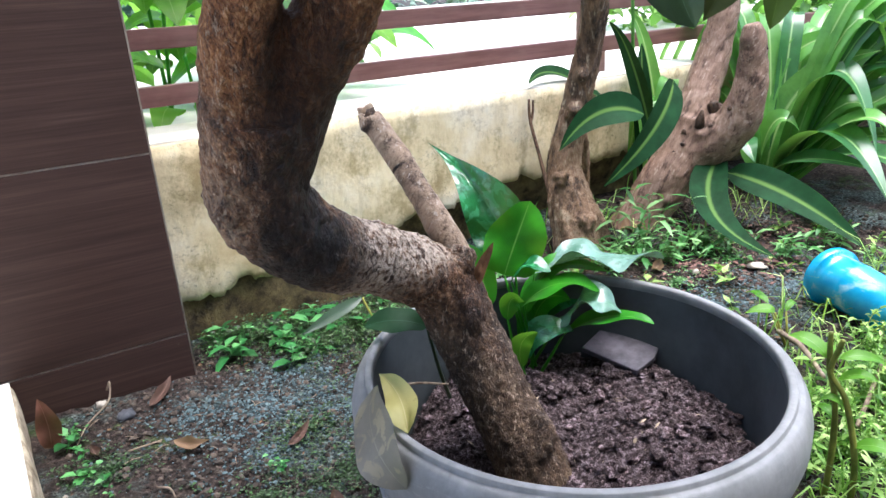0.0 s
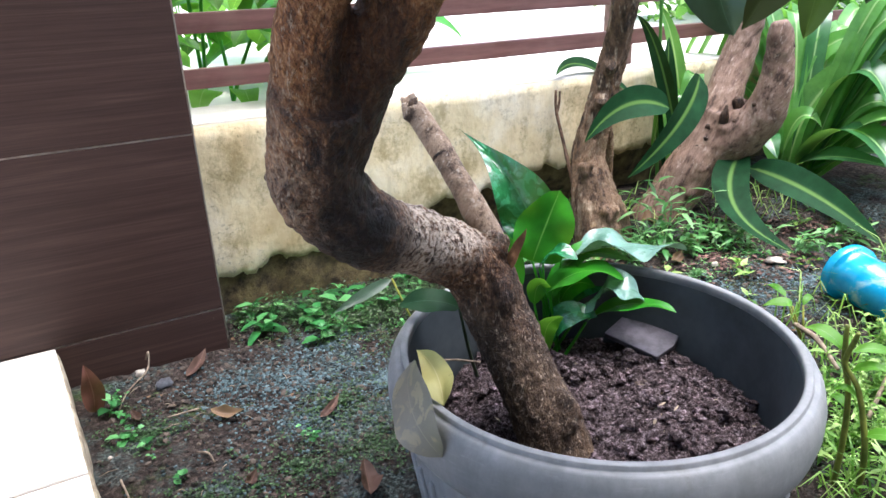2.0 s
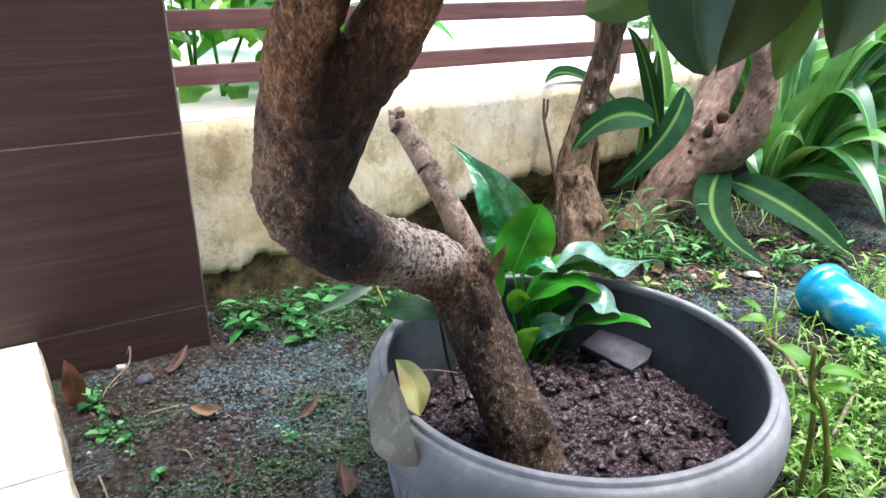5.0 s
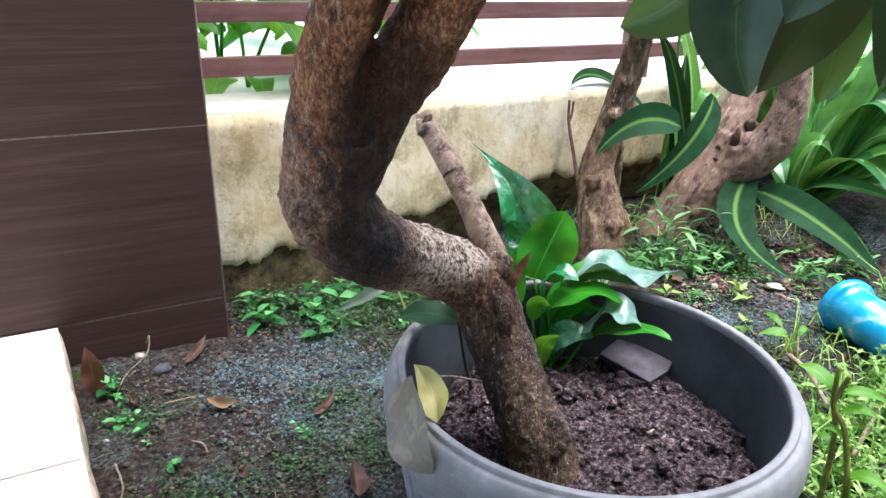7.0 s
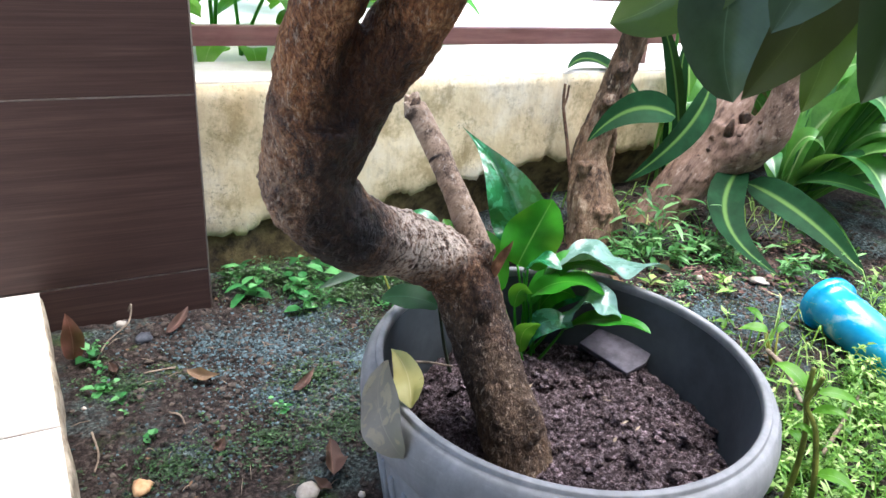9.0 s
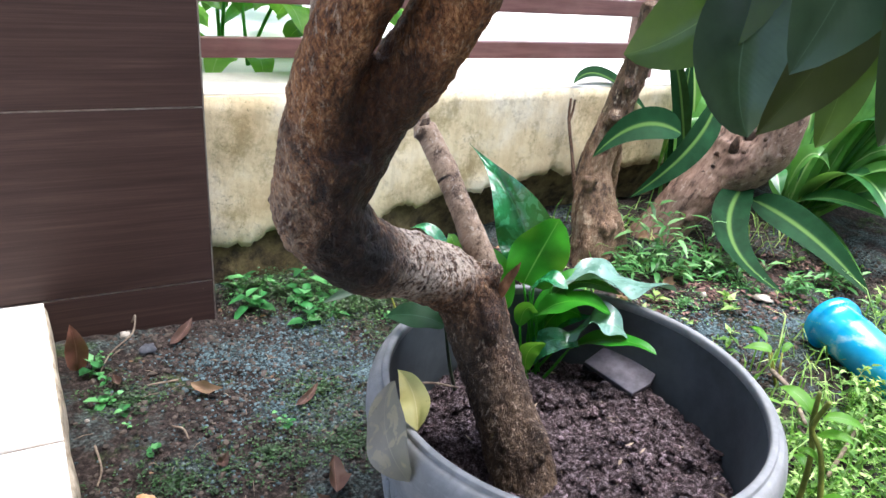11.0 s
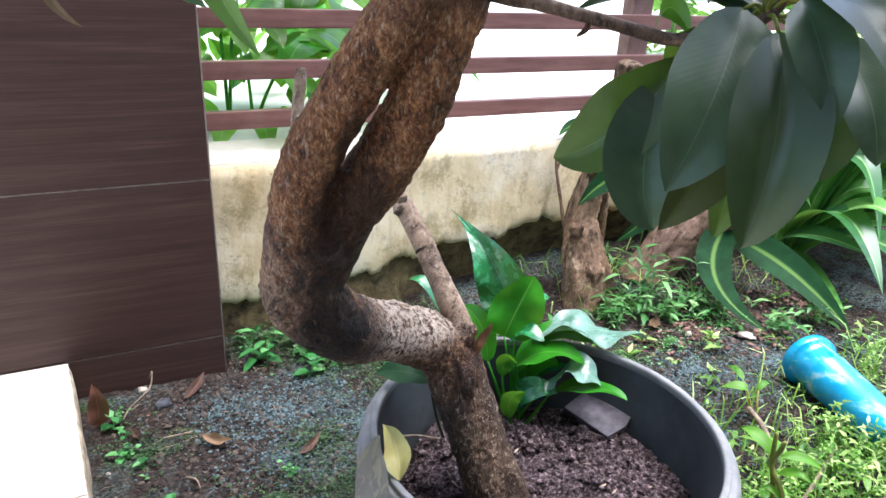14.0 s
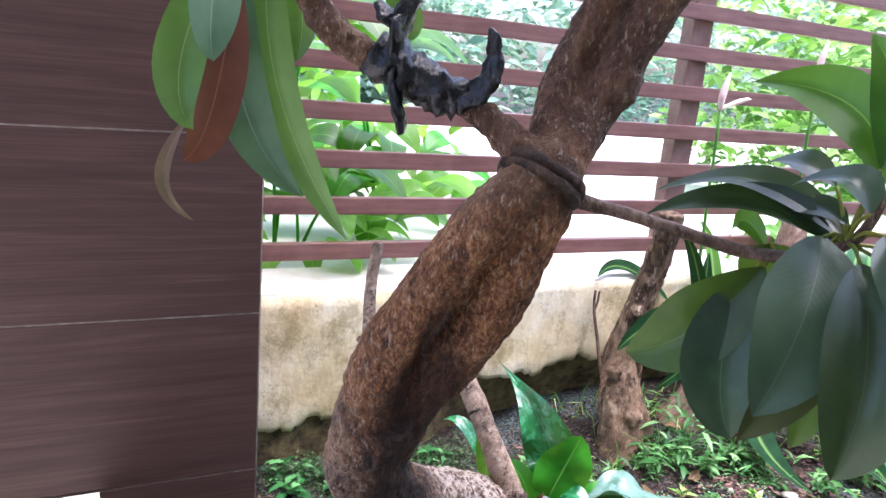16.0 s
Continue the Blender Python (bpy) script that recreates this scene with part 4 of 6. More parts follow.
def black_wrap():
    """Black plastic tied round a grafted branch, with loose ends."""
    wrap = thing("graft_wrap", (0.15, 0.247, 0.79), "crumpled black plastic strip tied round the branch", "plastic wrap")
    bm = bmesh.new()
    add_tube(bm, [(0.187, 0.230, 0.7735, 0.0135), (0.172, 0.237, 0.781, 0.0165), (0.152, 0.246, 0.790, 0.0155), (0.134, 0.252, 0.799, 0.018), (0.122, 0.256, 0.806, 0.0145)], segs=26, rough=0.45, freq=110)
    part("binding", bm, bag_mat, wrap)
    for name, rows in (("loose_end", [(0.180, 0.226, 0.777, 0.012), (0.196, 0.215, 0.788, 0.0125), (0.203, 0.212, 0.803, 0.0095), (0.201, 0.213, 0.818, 0.0075), (0.197, 0.214, 0.829, 0.002)]),
                       ("loose_end", [(0.138, 0.243, 0.795, 0.010), (0.136, 0.238, 0.778, 0.009), (0.140, 0.236, 0.762, 0.0085), (0.143, 0.236, 0.748, 0.005)]),
                       ("knot", [(0.140, 0.244, 0.795, 0.010), (0.136, 0.240, 0.815, 0.0115), (0.141, 0.240, 0.832, 0.0135), (0.148, 0.240, 0.846, 0.010)]),
                       ("loose_end", [(0.137, 0.240, 0.825, 0.008), (0.126, 0.243, 0.832, 0.009), (0.120, 0.245, 0.840, 0.004)])):
        bm = bmesh.new()
        add_tube(bm, rows, segs=18, rough=0.6, freq=90, squash=0.45)
        part(name, bm, bag_mat, wrap)


black_wrap()

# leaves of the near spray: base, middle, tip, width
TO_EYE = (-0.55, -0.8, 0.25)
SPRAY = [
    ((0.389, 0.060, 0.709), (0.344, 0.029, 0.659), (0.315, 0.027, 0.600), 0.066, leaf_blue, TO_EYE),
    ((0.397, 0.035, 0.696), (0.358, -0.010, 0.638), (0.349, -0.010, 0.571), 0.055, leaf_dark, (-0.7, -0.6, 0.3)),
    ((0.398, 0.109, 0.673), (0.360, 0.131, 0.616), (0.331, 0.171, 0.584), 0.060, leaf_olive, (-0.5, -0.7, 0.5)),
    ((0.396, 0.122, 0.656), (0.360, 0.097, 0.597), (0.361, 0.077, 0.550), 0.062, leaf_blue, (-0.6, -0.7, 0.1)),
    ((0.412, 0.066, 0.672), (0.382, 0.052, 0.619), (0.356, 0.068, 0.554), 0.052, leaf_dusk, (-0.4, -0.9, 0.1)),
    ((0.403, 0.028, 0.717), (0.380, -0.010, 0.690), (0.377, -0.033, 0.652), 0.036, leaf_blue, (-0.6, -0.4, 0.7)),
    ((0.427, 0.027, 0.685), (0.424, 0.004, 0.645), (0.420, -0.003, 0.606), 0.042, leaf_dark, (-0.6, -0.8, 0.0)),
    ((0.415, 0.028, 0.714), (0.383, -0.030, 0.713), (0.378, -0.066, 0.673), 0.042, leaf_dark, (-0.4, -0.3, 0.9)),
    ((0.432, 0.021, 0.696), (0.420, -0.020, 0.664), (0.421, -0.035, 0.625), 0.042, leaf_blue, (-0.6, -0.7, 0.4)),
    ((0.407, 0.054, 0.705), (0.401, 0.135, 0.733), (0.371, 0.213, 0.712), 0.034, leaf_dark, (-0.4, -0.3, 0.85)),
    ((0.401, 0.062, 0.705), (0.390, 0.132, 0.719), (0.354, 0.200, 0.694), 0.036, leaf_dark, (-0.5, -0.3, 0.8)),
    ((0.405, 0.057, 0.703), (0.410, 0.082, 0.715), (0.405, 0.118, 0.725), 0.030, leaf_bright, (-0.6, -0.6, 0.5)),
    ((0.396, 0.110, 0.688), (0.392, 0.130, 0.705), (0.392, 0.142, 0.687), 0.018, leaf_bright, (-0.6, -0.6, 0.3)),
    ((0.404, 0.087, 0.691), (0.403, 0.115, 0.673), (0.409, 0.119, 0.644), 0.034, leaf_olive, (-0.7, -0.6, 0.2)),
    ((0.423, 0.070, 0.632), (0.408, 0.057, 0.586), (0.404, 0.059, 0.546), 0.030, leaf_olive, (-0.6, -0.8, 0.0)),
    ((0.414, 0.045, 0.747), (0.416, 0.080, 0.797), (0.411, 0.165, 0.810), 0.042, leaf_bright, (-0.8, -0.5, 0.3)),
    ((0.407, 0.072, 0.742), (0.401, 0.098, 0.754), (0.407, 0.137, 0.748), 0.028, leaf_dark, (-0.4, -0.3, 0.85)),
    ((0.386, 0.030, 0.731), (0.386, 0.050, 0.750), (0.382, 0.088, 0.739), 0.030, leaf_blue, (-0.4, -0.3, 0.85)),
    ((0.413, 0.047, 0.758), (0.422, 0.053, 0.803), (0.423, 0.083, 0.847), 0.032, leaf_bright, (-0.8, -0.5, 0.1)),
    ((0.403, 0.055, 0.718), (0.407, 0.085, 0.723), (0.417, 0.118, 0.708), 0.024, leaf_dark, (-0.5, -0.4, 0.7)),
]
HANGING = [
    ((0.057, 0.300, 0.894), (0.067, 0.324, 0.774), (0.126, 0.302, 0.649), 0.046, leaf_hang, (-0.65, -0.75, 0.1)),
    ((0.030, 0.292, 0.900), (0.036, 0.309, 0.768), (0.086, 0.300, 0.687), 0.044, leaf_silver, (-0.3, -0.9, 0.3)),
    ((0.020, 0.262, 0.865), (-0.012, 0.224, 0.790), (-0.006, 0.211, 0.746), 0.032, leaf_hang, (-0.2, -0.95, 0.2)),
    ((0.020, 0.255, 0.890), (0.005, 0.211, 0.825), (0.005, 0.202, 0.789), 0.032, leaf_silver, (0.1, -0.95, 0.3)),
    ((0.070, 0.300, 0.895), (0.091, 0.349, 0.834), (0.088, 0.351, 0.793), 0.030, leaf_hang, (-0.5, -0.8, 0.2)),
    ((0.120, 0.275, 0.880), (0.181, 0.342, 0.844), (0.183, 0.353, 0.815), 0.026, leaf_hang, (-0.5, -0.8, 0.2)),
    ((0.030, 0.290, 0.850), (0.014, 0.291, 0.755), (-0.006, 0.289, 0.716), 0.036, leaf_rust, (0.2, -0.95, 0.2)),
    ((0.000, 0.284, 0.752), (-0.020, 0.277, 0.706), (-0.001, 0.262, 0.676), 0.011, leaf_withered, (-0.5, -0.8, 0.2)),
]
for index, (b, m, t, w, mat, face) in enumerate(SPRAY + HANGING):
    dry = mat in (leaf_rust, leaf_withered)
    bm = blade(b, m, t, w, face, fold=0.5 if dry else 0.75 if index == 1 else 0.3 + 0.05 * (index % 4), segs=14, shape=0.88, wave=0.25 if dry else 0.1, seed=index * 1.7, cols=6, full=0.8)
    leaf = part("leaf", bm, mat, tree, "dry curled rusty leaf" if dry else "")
    # short stalk from the twig's end to the blade
    a = Vector(b)
    if index < len(SPRAY):
        hub = Vector((0.405, 0.055, 0.705)) if (a - Vector((0.405, 0.055, 0.705))).length < 0.055 else Vector((0.392, 0.098, 0.688))
    else:
        hub = Vector((0.052, 0.274, 0.90))
    if (a - hub).length > 0.006 and index < len(SPRAY) + 7:
        part("stalk", tube([(*hub, 0.0016), (*((a + hub) / 2 + Vector((0, 0, 0.005))), 0.0015), (*a, 0.0013)], segs=5, steps=3), stem_mat, leaf)

# the crown goes on above, unseen: leafy twigs added to shade trunk and pot
CROWN_LEAF = [mesh("leaf", blade((0, 0, 0), (0.07, 0, 0.012 - 0.02 * k), (0.14, 0, -0.02 - 0.03 * k), 0.055, (0, 0, 1), fold=0.2, segs=6, shape=0.85, cols=4), leaf_dark) for k in range(3)]
CROWN_TWIGS = []
for k in range(12):
    a = k * 2.39996
    root = Vector((0.335, 0.165, 0.92)) if k % 2 else Vector((0.287, 0.185, 0.92))
    reach = 0.12 + 0.24 * ((k * 7) % 12) / 12
    end = Vector((0.22 + reach * math.cos(a), 0.16 + reach * math.sin(a), 1.16 + 0.05 * (k % 5)))
    CROWN_TWIGS.append(end)
    part("twig", tube([(*root, 0.009), (*(root * 0.6 + end * 0.4 + Vector((0, 0, 0.05))), 0.006), (*end, 0.003)], segs=6, steps=4), bark, tree)
for k, end in enumerate(CROWN_TWIGS):
    for j in range(6):
        ob = new("leaf", CROWN_LEAF[(k + j) % 3])
        ob.matrix_world = Matrix.Translation(end + Vector((0, 0, 0.012 * (j - 5)))) @ Euler((random.uniform(-0.4, 0.4), random.uniform(-0.1, 0.5), j * 2.4 + k)).to_matrix().to_4x4()
        keep = ob.matrix_world.copy()
        ob.parent = tree
        ob.matrix_parent_inverse = tree.matrix_basis.inverted()
        ob.matrix_basis = keep


# ---------------------------------------------------------------- broad-leaved plant in the pot
pot_plant = thing("broadleaf_plant", (0.50, 0.415, 0.1), "low broad-leaved green plant growing in the pot behind the trunk", "plant")
UP = (-0.15, -0.35, 0.9)
POT_LEAVES = [
    ((0.480, 0.445, 0.240), (0.496, 0.442, 0.282), (0.521, 0.444, 0.328), 0.078, leaf_pot, (-0.35, -0.9, 0.2)),
    ((0.505, 0.455, 0.232), (0.485, 0.494, 0.328), (0.447, 0.568, 0.396), 0.076, leaf_var, (-0.55, -0.75, 0.35)),
    ((0.483, 0.445, 0.225), (0.585, 0.408, 0.249), (0.672, 0.363, 0.238), 0.078, leaf_gloss, (0.0, 0.2, 1)),
    ((0.473, 0.423, 0.185), (0.516, 0.398, 0.232), (0.566, 0.365, 0.222), 0.05, leaf_pot, (0.1, -0.1, 1)),
    ((0.497, 0.397, 0.155), (0.547, 0.371, 0.209), (0.570, 0.333, 0.203), 0.052, leaf_gloss, (0, -0.1, 1)),
    ((0.501, 0.390, 0.150), (0.553, 0.354, 0.194), (0.588, 0.297, 0.198), 0.034, leaf_pot, (0, -0.1, 1)),
    ((0.482, 0.438, 0.215), (0.495, 0.427, 0.253), (0.516, 0.398, 0.250), 0.036, leaf_var, (0, -0.2, 1)),
    ((0.468, 0.421, 0.172), (0.472, 0.423, 0.213), (0.481, 0.405, 0.218), 0.026, leaf_pot, (-0.2, -0.8, 0.5)),
    ((0.338, 0.392, 0.234), (0.309, 0.408, 0.244), (0.282, 0.434, 0.234), 0.034, leaf_shade, (-0.2, -0.5, 1)),
    ((0.495, 0.425, 0.185), (0.545, 0.430, 0.236), (0.610, 0.395, 0.226), 0.05, leaf_pot, (0.1, -0.1, 1)),
    ((0.485, 0.410, 0.135), (0.500, 0.395, 0.178), (0.530, 0.372, 0.176), 0.034, leaf_var, (-0.2, -0.6, 0.8)),
    ((0.475, 0.405, 0.130), (0.468, 0.395, 0.170), (0.480, 0.378, 0.188), 0.026, leaf_pot, (-0.4, -0.8, 0.3)),
    ((0.500, 0.420, 0.160), (0.520, 0.415, 0.205), (0.545, 0.395, 0.205), 0.036, leaf_pot, (0.0, -0.5, 0.9)),
    ((0.510, 0.430, 0.150), (0.560, 0.430, 0.190), (0.610, 0.415, 0.180), 0.034, leaf_var, (0.0, -0.3, 0.9)),
    ((0.46, 0.45, 0.20), (0.455, 0.47, 0.25), (0.44, 0.50, 0.27), 0.036, leaf_pot, (-0.5, -0.7, 0.4)),
]
for index, (b, m, t, w, mat, face) in enumerate(POT_LEAVES):
    if 2 <= index < 8:
        # the blade begins part of the way along, on a bare stalk
        p0, p1, p2 = Vector(b), Vector(m) * 2 - (Vector(b) + Vector(t)) / 2, Vector(t)
        b, m = (p0 * (1 - k) ** 2 + p1 * 2 * k * (1 - k) + p2 * k * k for k in (0.16, 0.58))
    leaf = part("leaf", blade(b, m, t, w, face, fold=0.55 if index == 1 else 0.1 if index == 2 else 0.18, segs=32 if index in (1, 2, 4) else 18, ripple=0.3 if index == 1 else 0.16 if index in (2, 4) else 0.0, shape=0.72 if index == 0 else 0.58 if index == 1 else 0.85, wave=0.45 if index in (1, 2, 4) else 0.2, seed=index * 2.3, cols=8, full=1.7 if index == 1 else 0.5 if index == 0 else 0.6), mat, pot_plant)
    root = Vector((0.497 + 0.012 * math.cos(index * 2.1), 0.415 + 0.012 * math.sin(index * 2.1), 0.098)) if b[0] > 0.4 else Vector((0.385, 0.425, 0.095))
    a = Vector(b)
    part("stalk", tube([(*root, 0.0026), (*((a + root) / 2 + Vector((-0.004, -0.004, 0))), 0.0022), (*a, 0.0016)], segs=6, steps=4), leaf_dark if index == 8 else leaf_pot, leaf)

# yellowing leaf that lies over the rim, the rotted half stuck to the outside
fallen = thing("fallen_leaf", (0.243, 0.29, 0.21), "half yellow, half rotted leaf stuck over the pot rim", "leaf")
part("yellow_half", blade((0.236, 0.248, 0.222), (0.2455, 0.281, 0.239), (0.243, 0.315, 0.246), 0.030, (-0.45, -0.6, 0.65), fold=0.5, shape=0.62, segs=14, wave=0.4, cols=6, full=1.0), leaf_yellow, fallen)
part("rotted_half", blade((0.234, 0.312, 0.234), (0.2065, 0.254, 0.222), (0.2165, 0.218, 0.192), 0.056, (-0.85, -0.45, 0.25), fold=0.1, shape=0.85, segs=14, wave=0.12, cols=6, full=0.6), leaf_grey, fallen)
part("stalk", tube([(0.247, 0.296, 0.240, 0.0013), (0.277, 0.300, 0.231, 0.0013), (0.306, 0.296, 0.221, 0.001)], segs=5), twig_mat, fallen)

# ---------------------------------------------------------------- trunks of the other two trees
back_tree = thing("mossy_tree", (0.93, 0.80, 0.05), "slim leaning tree with knotty pale brown bark beside the wall", "tree")
MOSSY = [(0.925, 0.79, 0.0, 0.066), (0.931, 0.805, 0.049, 0.054), (0.933, 0.820, 0.093, 0.050), (0.933, 0.851, 0.161, 0.043), (0.948, 0.885, 0.224, 0.034), (0.972, 0.877, 0.344, 0.0285), (0.985, 0.858, 0.448, 0.0255), (0.980, 0.838, 0.520, 0.0245), (0.976, 0.830, 0.560, 0.0235)]


def ridges(rows, n, twist, share):
    """Cords of bark that wind up a trunk."""
    out = []
    for k in range(n):
        cord = []
        for i, p in enumerate(curve_points(rows, 3)):
            a = 2 * math.pi * k / n + twist * p[2] + 0.35 * noise.noise(Vector((k * 3.1, p[2] * 9, 0)))
            r = p[3] * (0.9 + 0.12 * noise.noise(Vector((k * 5.7, p[2] * 14, 2))))
            cord.append((p[0] + r * math.cos(a), p[1] + r * math.sin(a), p[2], p[3] * share * (1 + 0.5 * noise.noise(Vector((k * 7.7, p[2] * 20, 5))))))
        out.append(cord)
    return out


def burl(place, toward, r, thick):
    """A swollen ring of bark round a healed branch."""
    d = Vector(toward).normalized()
    a = d.orthogonal().normalized()
    b = d.cross(a)
    return [(*(Vector(place) + (a * math.cos(k * 0.6) + b * math.sin(k * 0.6)) * r), thick * (1 + 0.3 * math.sin(k * 1.7))) for k in range(12)]


wood("trunk", [MOSSY, *ridges(MOSSY, 8, 3.0, 0.2),
               burl((0.899, 0.838, 0.208), (-0.5, -0.85, 0.2), 0.008, 0.009), burl((0.920, 0.780, 0.125), (-0.4, -0.9, 0.2), 0.008, 0.010),
               [(0.950, 0.855, 0.330, 0.016), (0.940, 0.845, 0.345, 0.013)], [(0.962, 0.850, 0.400, 0.013), (0.955, 0.838, 0.410, 0.010)],
               [(0.955, 0.79, 0.0, 0.026), (0.96, 0.785, 0.08, 0.022), (0.945, 0.80, 0.15, 0.014)],
               [(0.98, 0.90, 0.30, 0.014), (1.01, 0.915, 0.285, 0.012), (1.04, 0.925, 0.24, 0.010), (1.05, 0.93, 0.17, 0.009), (1.05, 0.93, 0.06, 0.009)],
               [(0.965, 0.86, 0.30, 0.018), (0.955, 0.85, 0.305, 0.014)]], bark_wet, back_tree, voxel=0.004, rough=0.1, freq=30, relief=0.006, grain=0.01)
part("twig", tube([(0.945, 0.93, 0.15, 0.005), (0.945, 0.965, 0.23, 0.0042), (0.938, 0.985, 0.30, 0.0038), (0.935, 0.985, 0.345, 0.003)], segs=6, rough=0.15, freq=80), bark, back_tree)
part("twig", tube([(0.938, 0.985, 0.29, 0.0035), (0.945, 0.985, 0.315, 0.003), (0.946, 0.985, 0.342, 0.0025)], segs=6, rough=0.15, freq=80), bark, back_tree)

lean_tree = thing("leaning_tree", (1.13, 0.855, 0.05), "leaning forked tree trunk with smooth pinkish bark and stubs", "tree")
wood("trunk", [[(1.10, 0.865, 0.0, 0.062), (1.136, 0.855, 0.052, 0.056), (1.177, 0.843, 0.117, 0.0545), (1.248, 0.832, 0.205, 0.060), (1.280, 0.828, 0.268, 0.058)],
               [(1.265, 0.836, 0.24, 0.05), (1.285, 0.838, 0.290, 0.046), (1.311, 0.845, 0.344, 0.0400), (1.346, 0.849, 0.416, 0.0351), (1.367, 0.849, 0.489, 0.0316), (1.388, 0.862, 0.582, 0.0281)],
               [(1.225, 0.828, 0.18, 0.05), (1.256, 0.813, 0.210, 0.0525), (1.293, 0.759, 0.253, 0.0480), (1.308, 0.727, 0.325, 0.0376), (1.312, 0.726, 0.408, 0.0287), (1.308, 0.729, 0.452, 0.026), (1.304, 0.731, 0.476, 0.018)],
               [(1.235, 0.790, 0.24, 0.014), (1.232, 0.776, 0.262, 0.007)], [(1.195, 0.800, 0.17, 0.016), (1.188, 0.785, 0.178, 0.011)],
               [(1.268, 0.785, 0.27, 0.016), (1.262, 0.772, 0.292, 0.008)], [(1.165, 0.80, 0.115, 0.013), (1.157, 0.787, 0.12, 0.008)],
               [(1.305, 0.715, 0.39, 0.012), (1.296, 0.70, 0.42, 0.005)]], bark_pink, lean_tree, voxel=0.005, rough=0.1, freq=14, relief=0.005, grain=0.02)

# dark knots; the first, largest lump paints the shade of the fork's hollow
for place, r in (((1.272, 0.772, 0.305), 0.02), ((1.189, 0.809, 0.216), 0.008), ((1.216, 0.806, 0.258), 0.010), ((1.264, 0.734, 0.311), 0.008), ((1.248, 0.765, 0.273), 0.007), ((1.183, 0.803, 0.199), 0.006), ((1.313, 0.701, 0.429), 0.007), ((1.144, 0.803, 0.130), 0.006), ((1.294, 0.696, 0.303), 0.006), ((1.205, 0.80, 0.235), 0.005)):
    knot = bmesh.new()
    add_lump(knot, Vector(place) + Vector((0.6, 0.7, -0.3)) * r * 0.75, r, 0.9, 2)
    part("knot", knot, bark_ring, lean_tree, "dark lump for a rotten knot, the largest for a shaded hollow")
part("thorny_stub", tube([(1.245, 0.792, 0.262, 0.014), (1.238, 0.786, 0.285, 0.009), (1.240, 0.784, 0.305, 0.003)], segs=8, rough=0.3, freq=90), bark_ring, lean_tree, "dark broken spike of wood")

# ---------------------------------------------------------------- strap-leaved lilies with a pale midrib
FLAT = (-0.25, -0.45, 0.85)
FACE = (-0.6, -0.7, 0.35)
LILY_A = [
    ((1.057, 0.774, 0.321), (0.964, 0.799, 0.335), (0.877, 0.816, 0.270), 0.066, leaf_stripe, FACE),
    ((1.190, 0.822, 0.369), (1.081, 0.769, 0.288), (0.954, 0.774, 0.193), 0.07, leaf_stripe, (-0.45, -0.85, -0.1)),
    ((1.148, 0.968, 0.307), (1.042, 1.020, 0.385), (0.934, 0.985, 0.376), 0.046, leaf_stripe, FLAT),
    ((1.221, 0.870, 0.132), (1.195, 0.937, 0.379), (1.160, 0.988, 0.487), 0.040, leaf_stripe, (-0.8, -0.3, 0.35)),
    ((1.257, 0.899, 0.108), (1.253, 0.951, 0.386), (1.212, 0.985, 0.509), 0.042, leaf_strap, (-0.3, -0.9, 0.2)),
    ((1.213, 0.903, 0.113), (1.216, 0.930, 0.314), (1.237, 0.961, 0.436), 0.045, leaf_stripe, FACE),
]
LILY_B = [
    ((1.300, 0.775, 0.205), (1.165, 0.680, 0.125), (1.164, 0.524, 0.066), 0.076, leaf_stripe, (-0.5, -0.75, 0.45)),
    ((1.314, 0.765, 0.160), (1.336, 0.620, 0.130), (1.316, 0.447, 0.074), 0.080, leaf_stripe, (-0.5, -0.6, 0.6)),
    ((1.498, 0.797, 0.101), (1.593, 0.842, 0.362), (1.696, 0.685, 0.425), 0.067, leaf_strap, FLAT),
    ((1.498, 0.797, 0.101), (1.564, 0.779, 0.306), (1.609, 0.630, 0.400), 0.079, leaf_strap, FLAT),
    ((1.513, 0.777, 0.104), (1.561, 0.704, 0.357), (1.524, 0.560, 0.192), 0.091, leaf_stripe, FLAT),
    ((1.522, 0.771, 0.119), (1.524, 0.632, 0.258), (1.514, 0.541, 0.254), 0.073, leaf_strap, FLAT),
    ((1.515, 0.781, 0.117), (1.506, 0.655, 0.237), (1.449, 0.481, 0.120), 0.091, leaf_stripe, FLAT),
    ((1.491, 0.780, 0.121), (1.477, 0.677, 0.177), (1.497, 0.533, 0.172), 0.067, leaf_stripe, FLAT),
    ((1.494, 0.815, 0.126), (1.514, 0.844, 0.273), (1.620, 0.817, 0.443), 0.073, leaf_strap, FACE),
    ((1.494, 0.815, 0.126), (1.497, 0.786, 0.244), (1.506, 0.730, 0.228), 0.061, leaf_strap, FLAT),
    ((1.520, 0.767, 0.106), (1.626, 0.690, 0.353), (1.645, 0.531, 0.314), 0.078, leaf_stripe, FLAT),
    ((1.520, 0.767, 0.106), (1.539, 0.575, 0.193), (1.479, 0.404, 0.103), 0.081, leaf_stripe, FLAT),
    ((1.561, 0.793, 0.092), (1.688, 0.789, 0.376), (1.820, 0.669, 0.459), 0.081, leaf_strap, FLAT),
    ((1.391, 0.785, 0.216), (1.362, 0.754, 0.214), (1.349, 0.723, 0.183), 0.044, leaf_stripe, FACE),
    ((1.527, 0.757, 0.107), (1.430, 0.596, 0.074), (1.363, 0.503, 0.079), 0.059, leaf_strap, FLAT),
    ((1.580, 0.784, 0.136), (1.690, 0.659, 0.288), (1.706, 0.486, 0.242), 0.085, leaf_strap, FLAT),
]
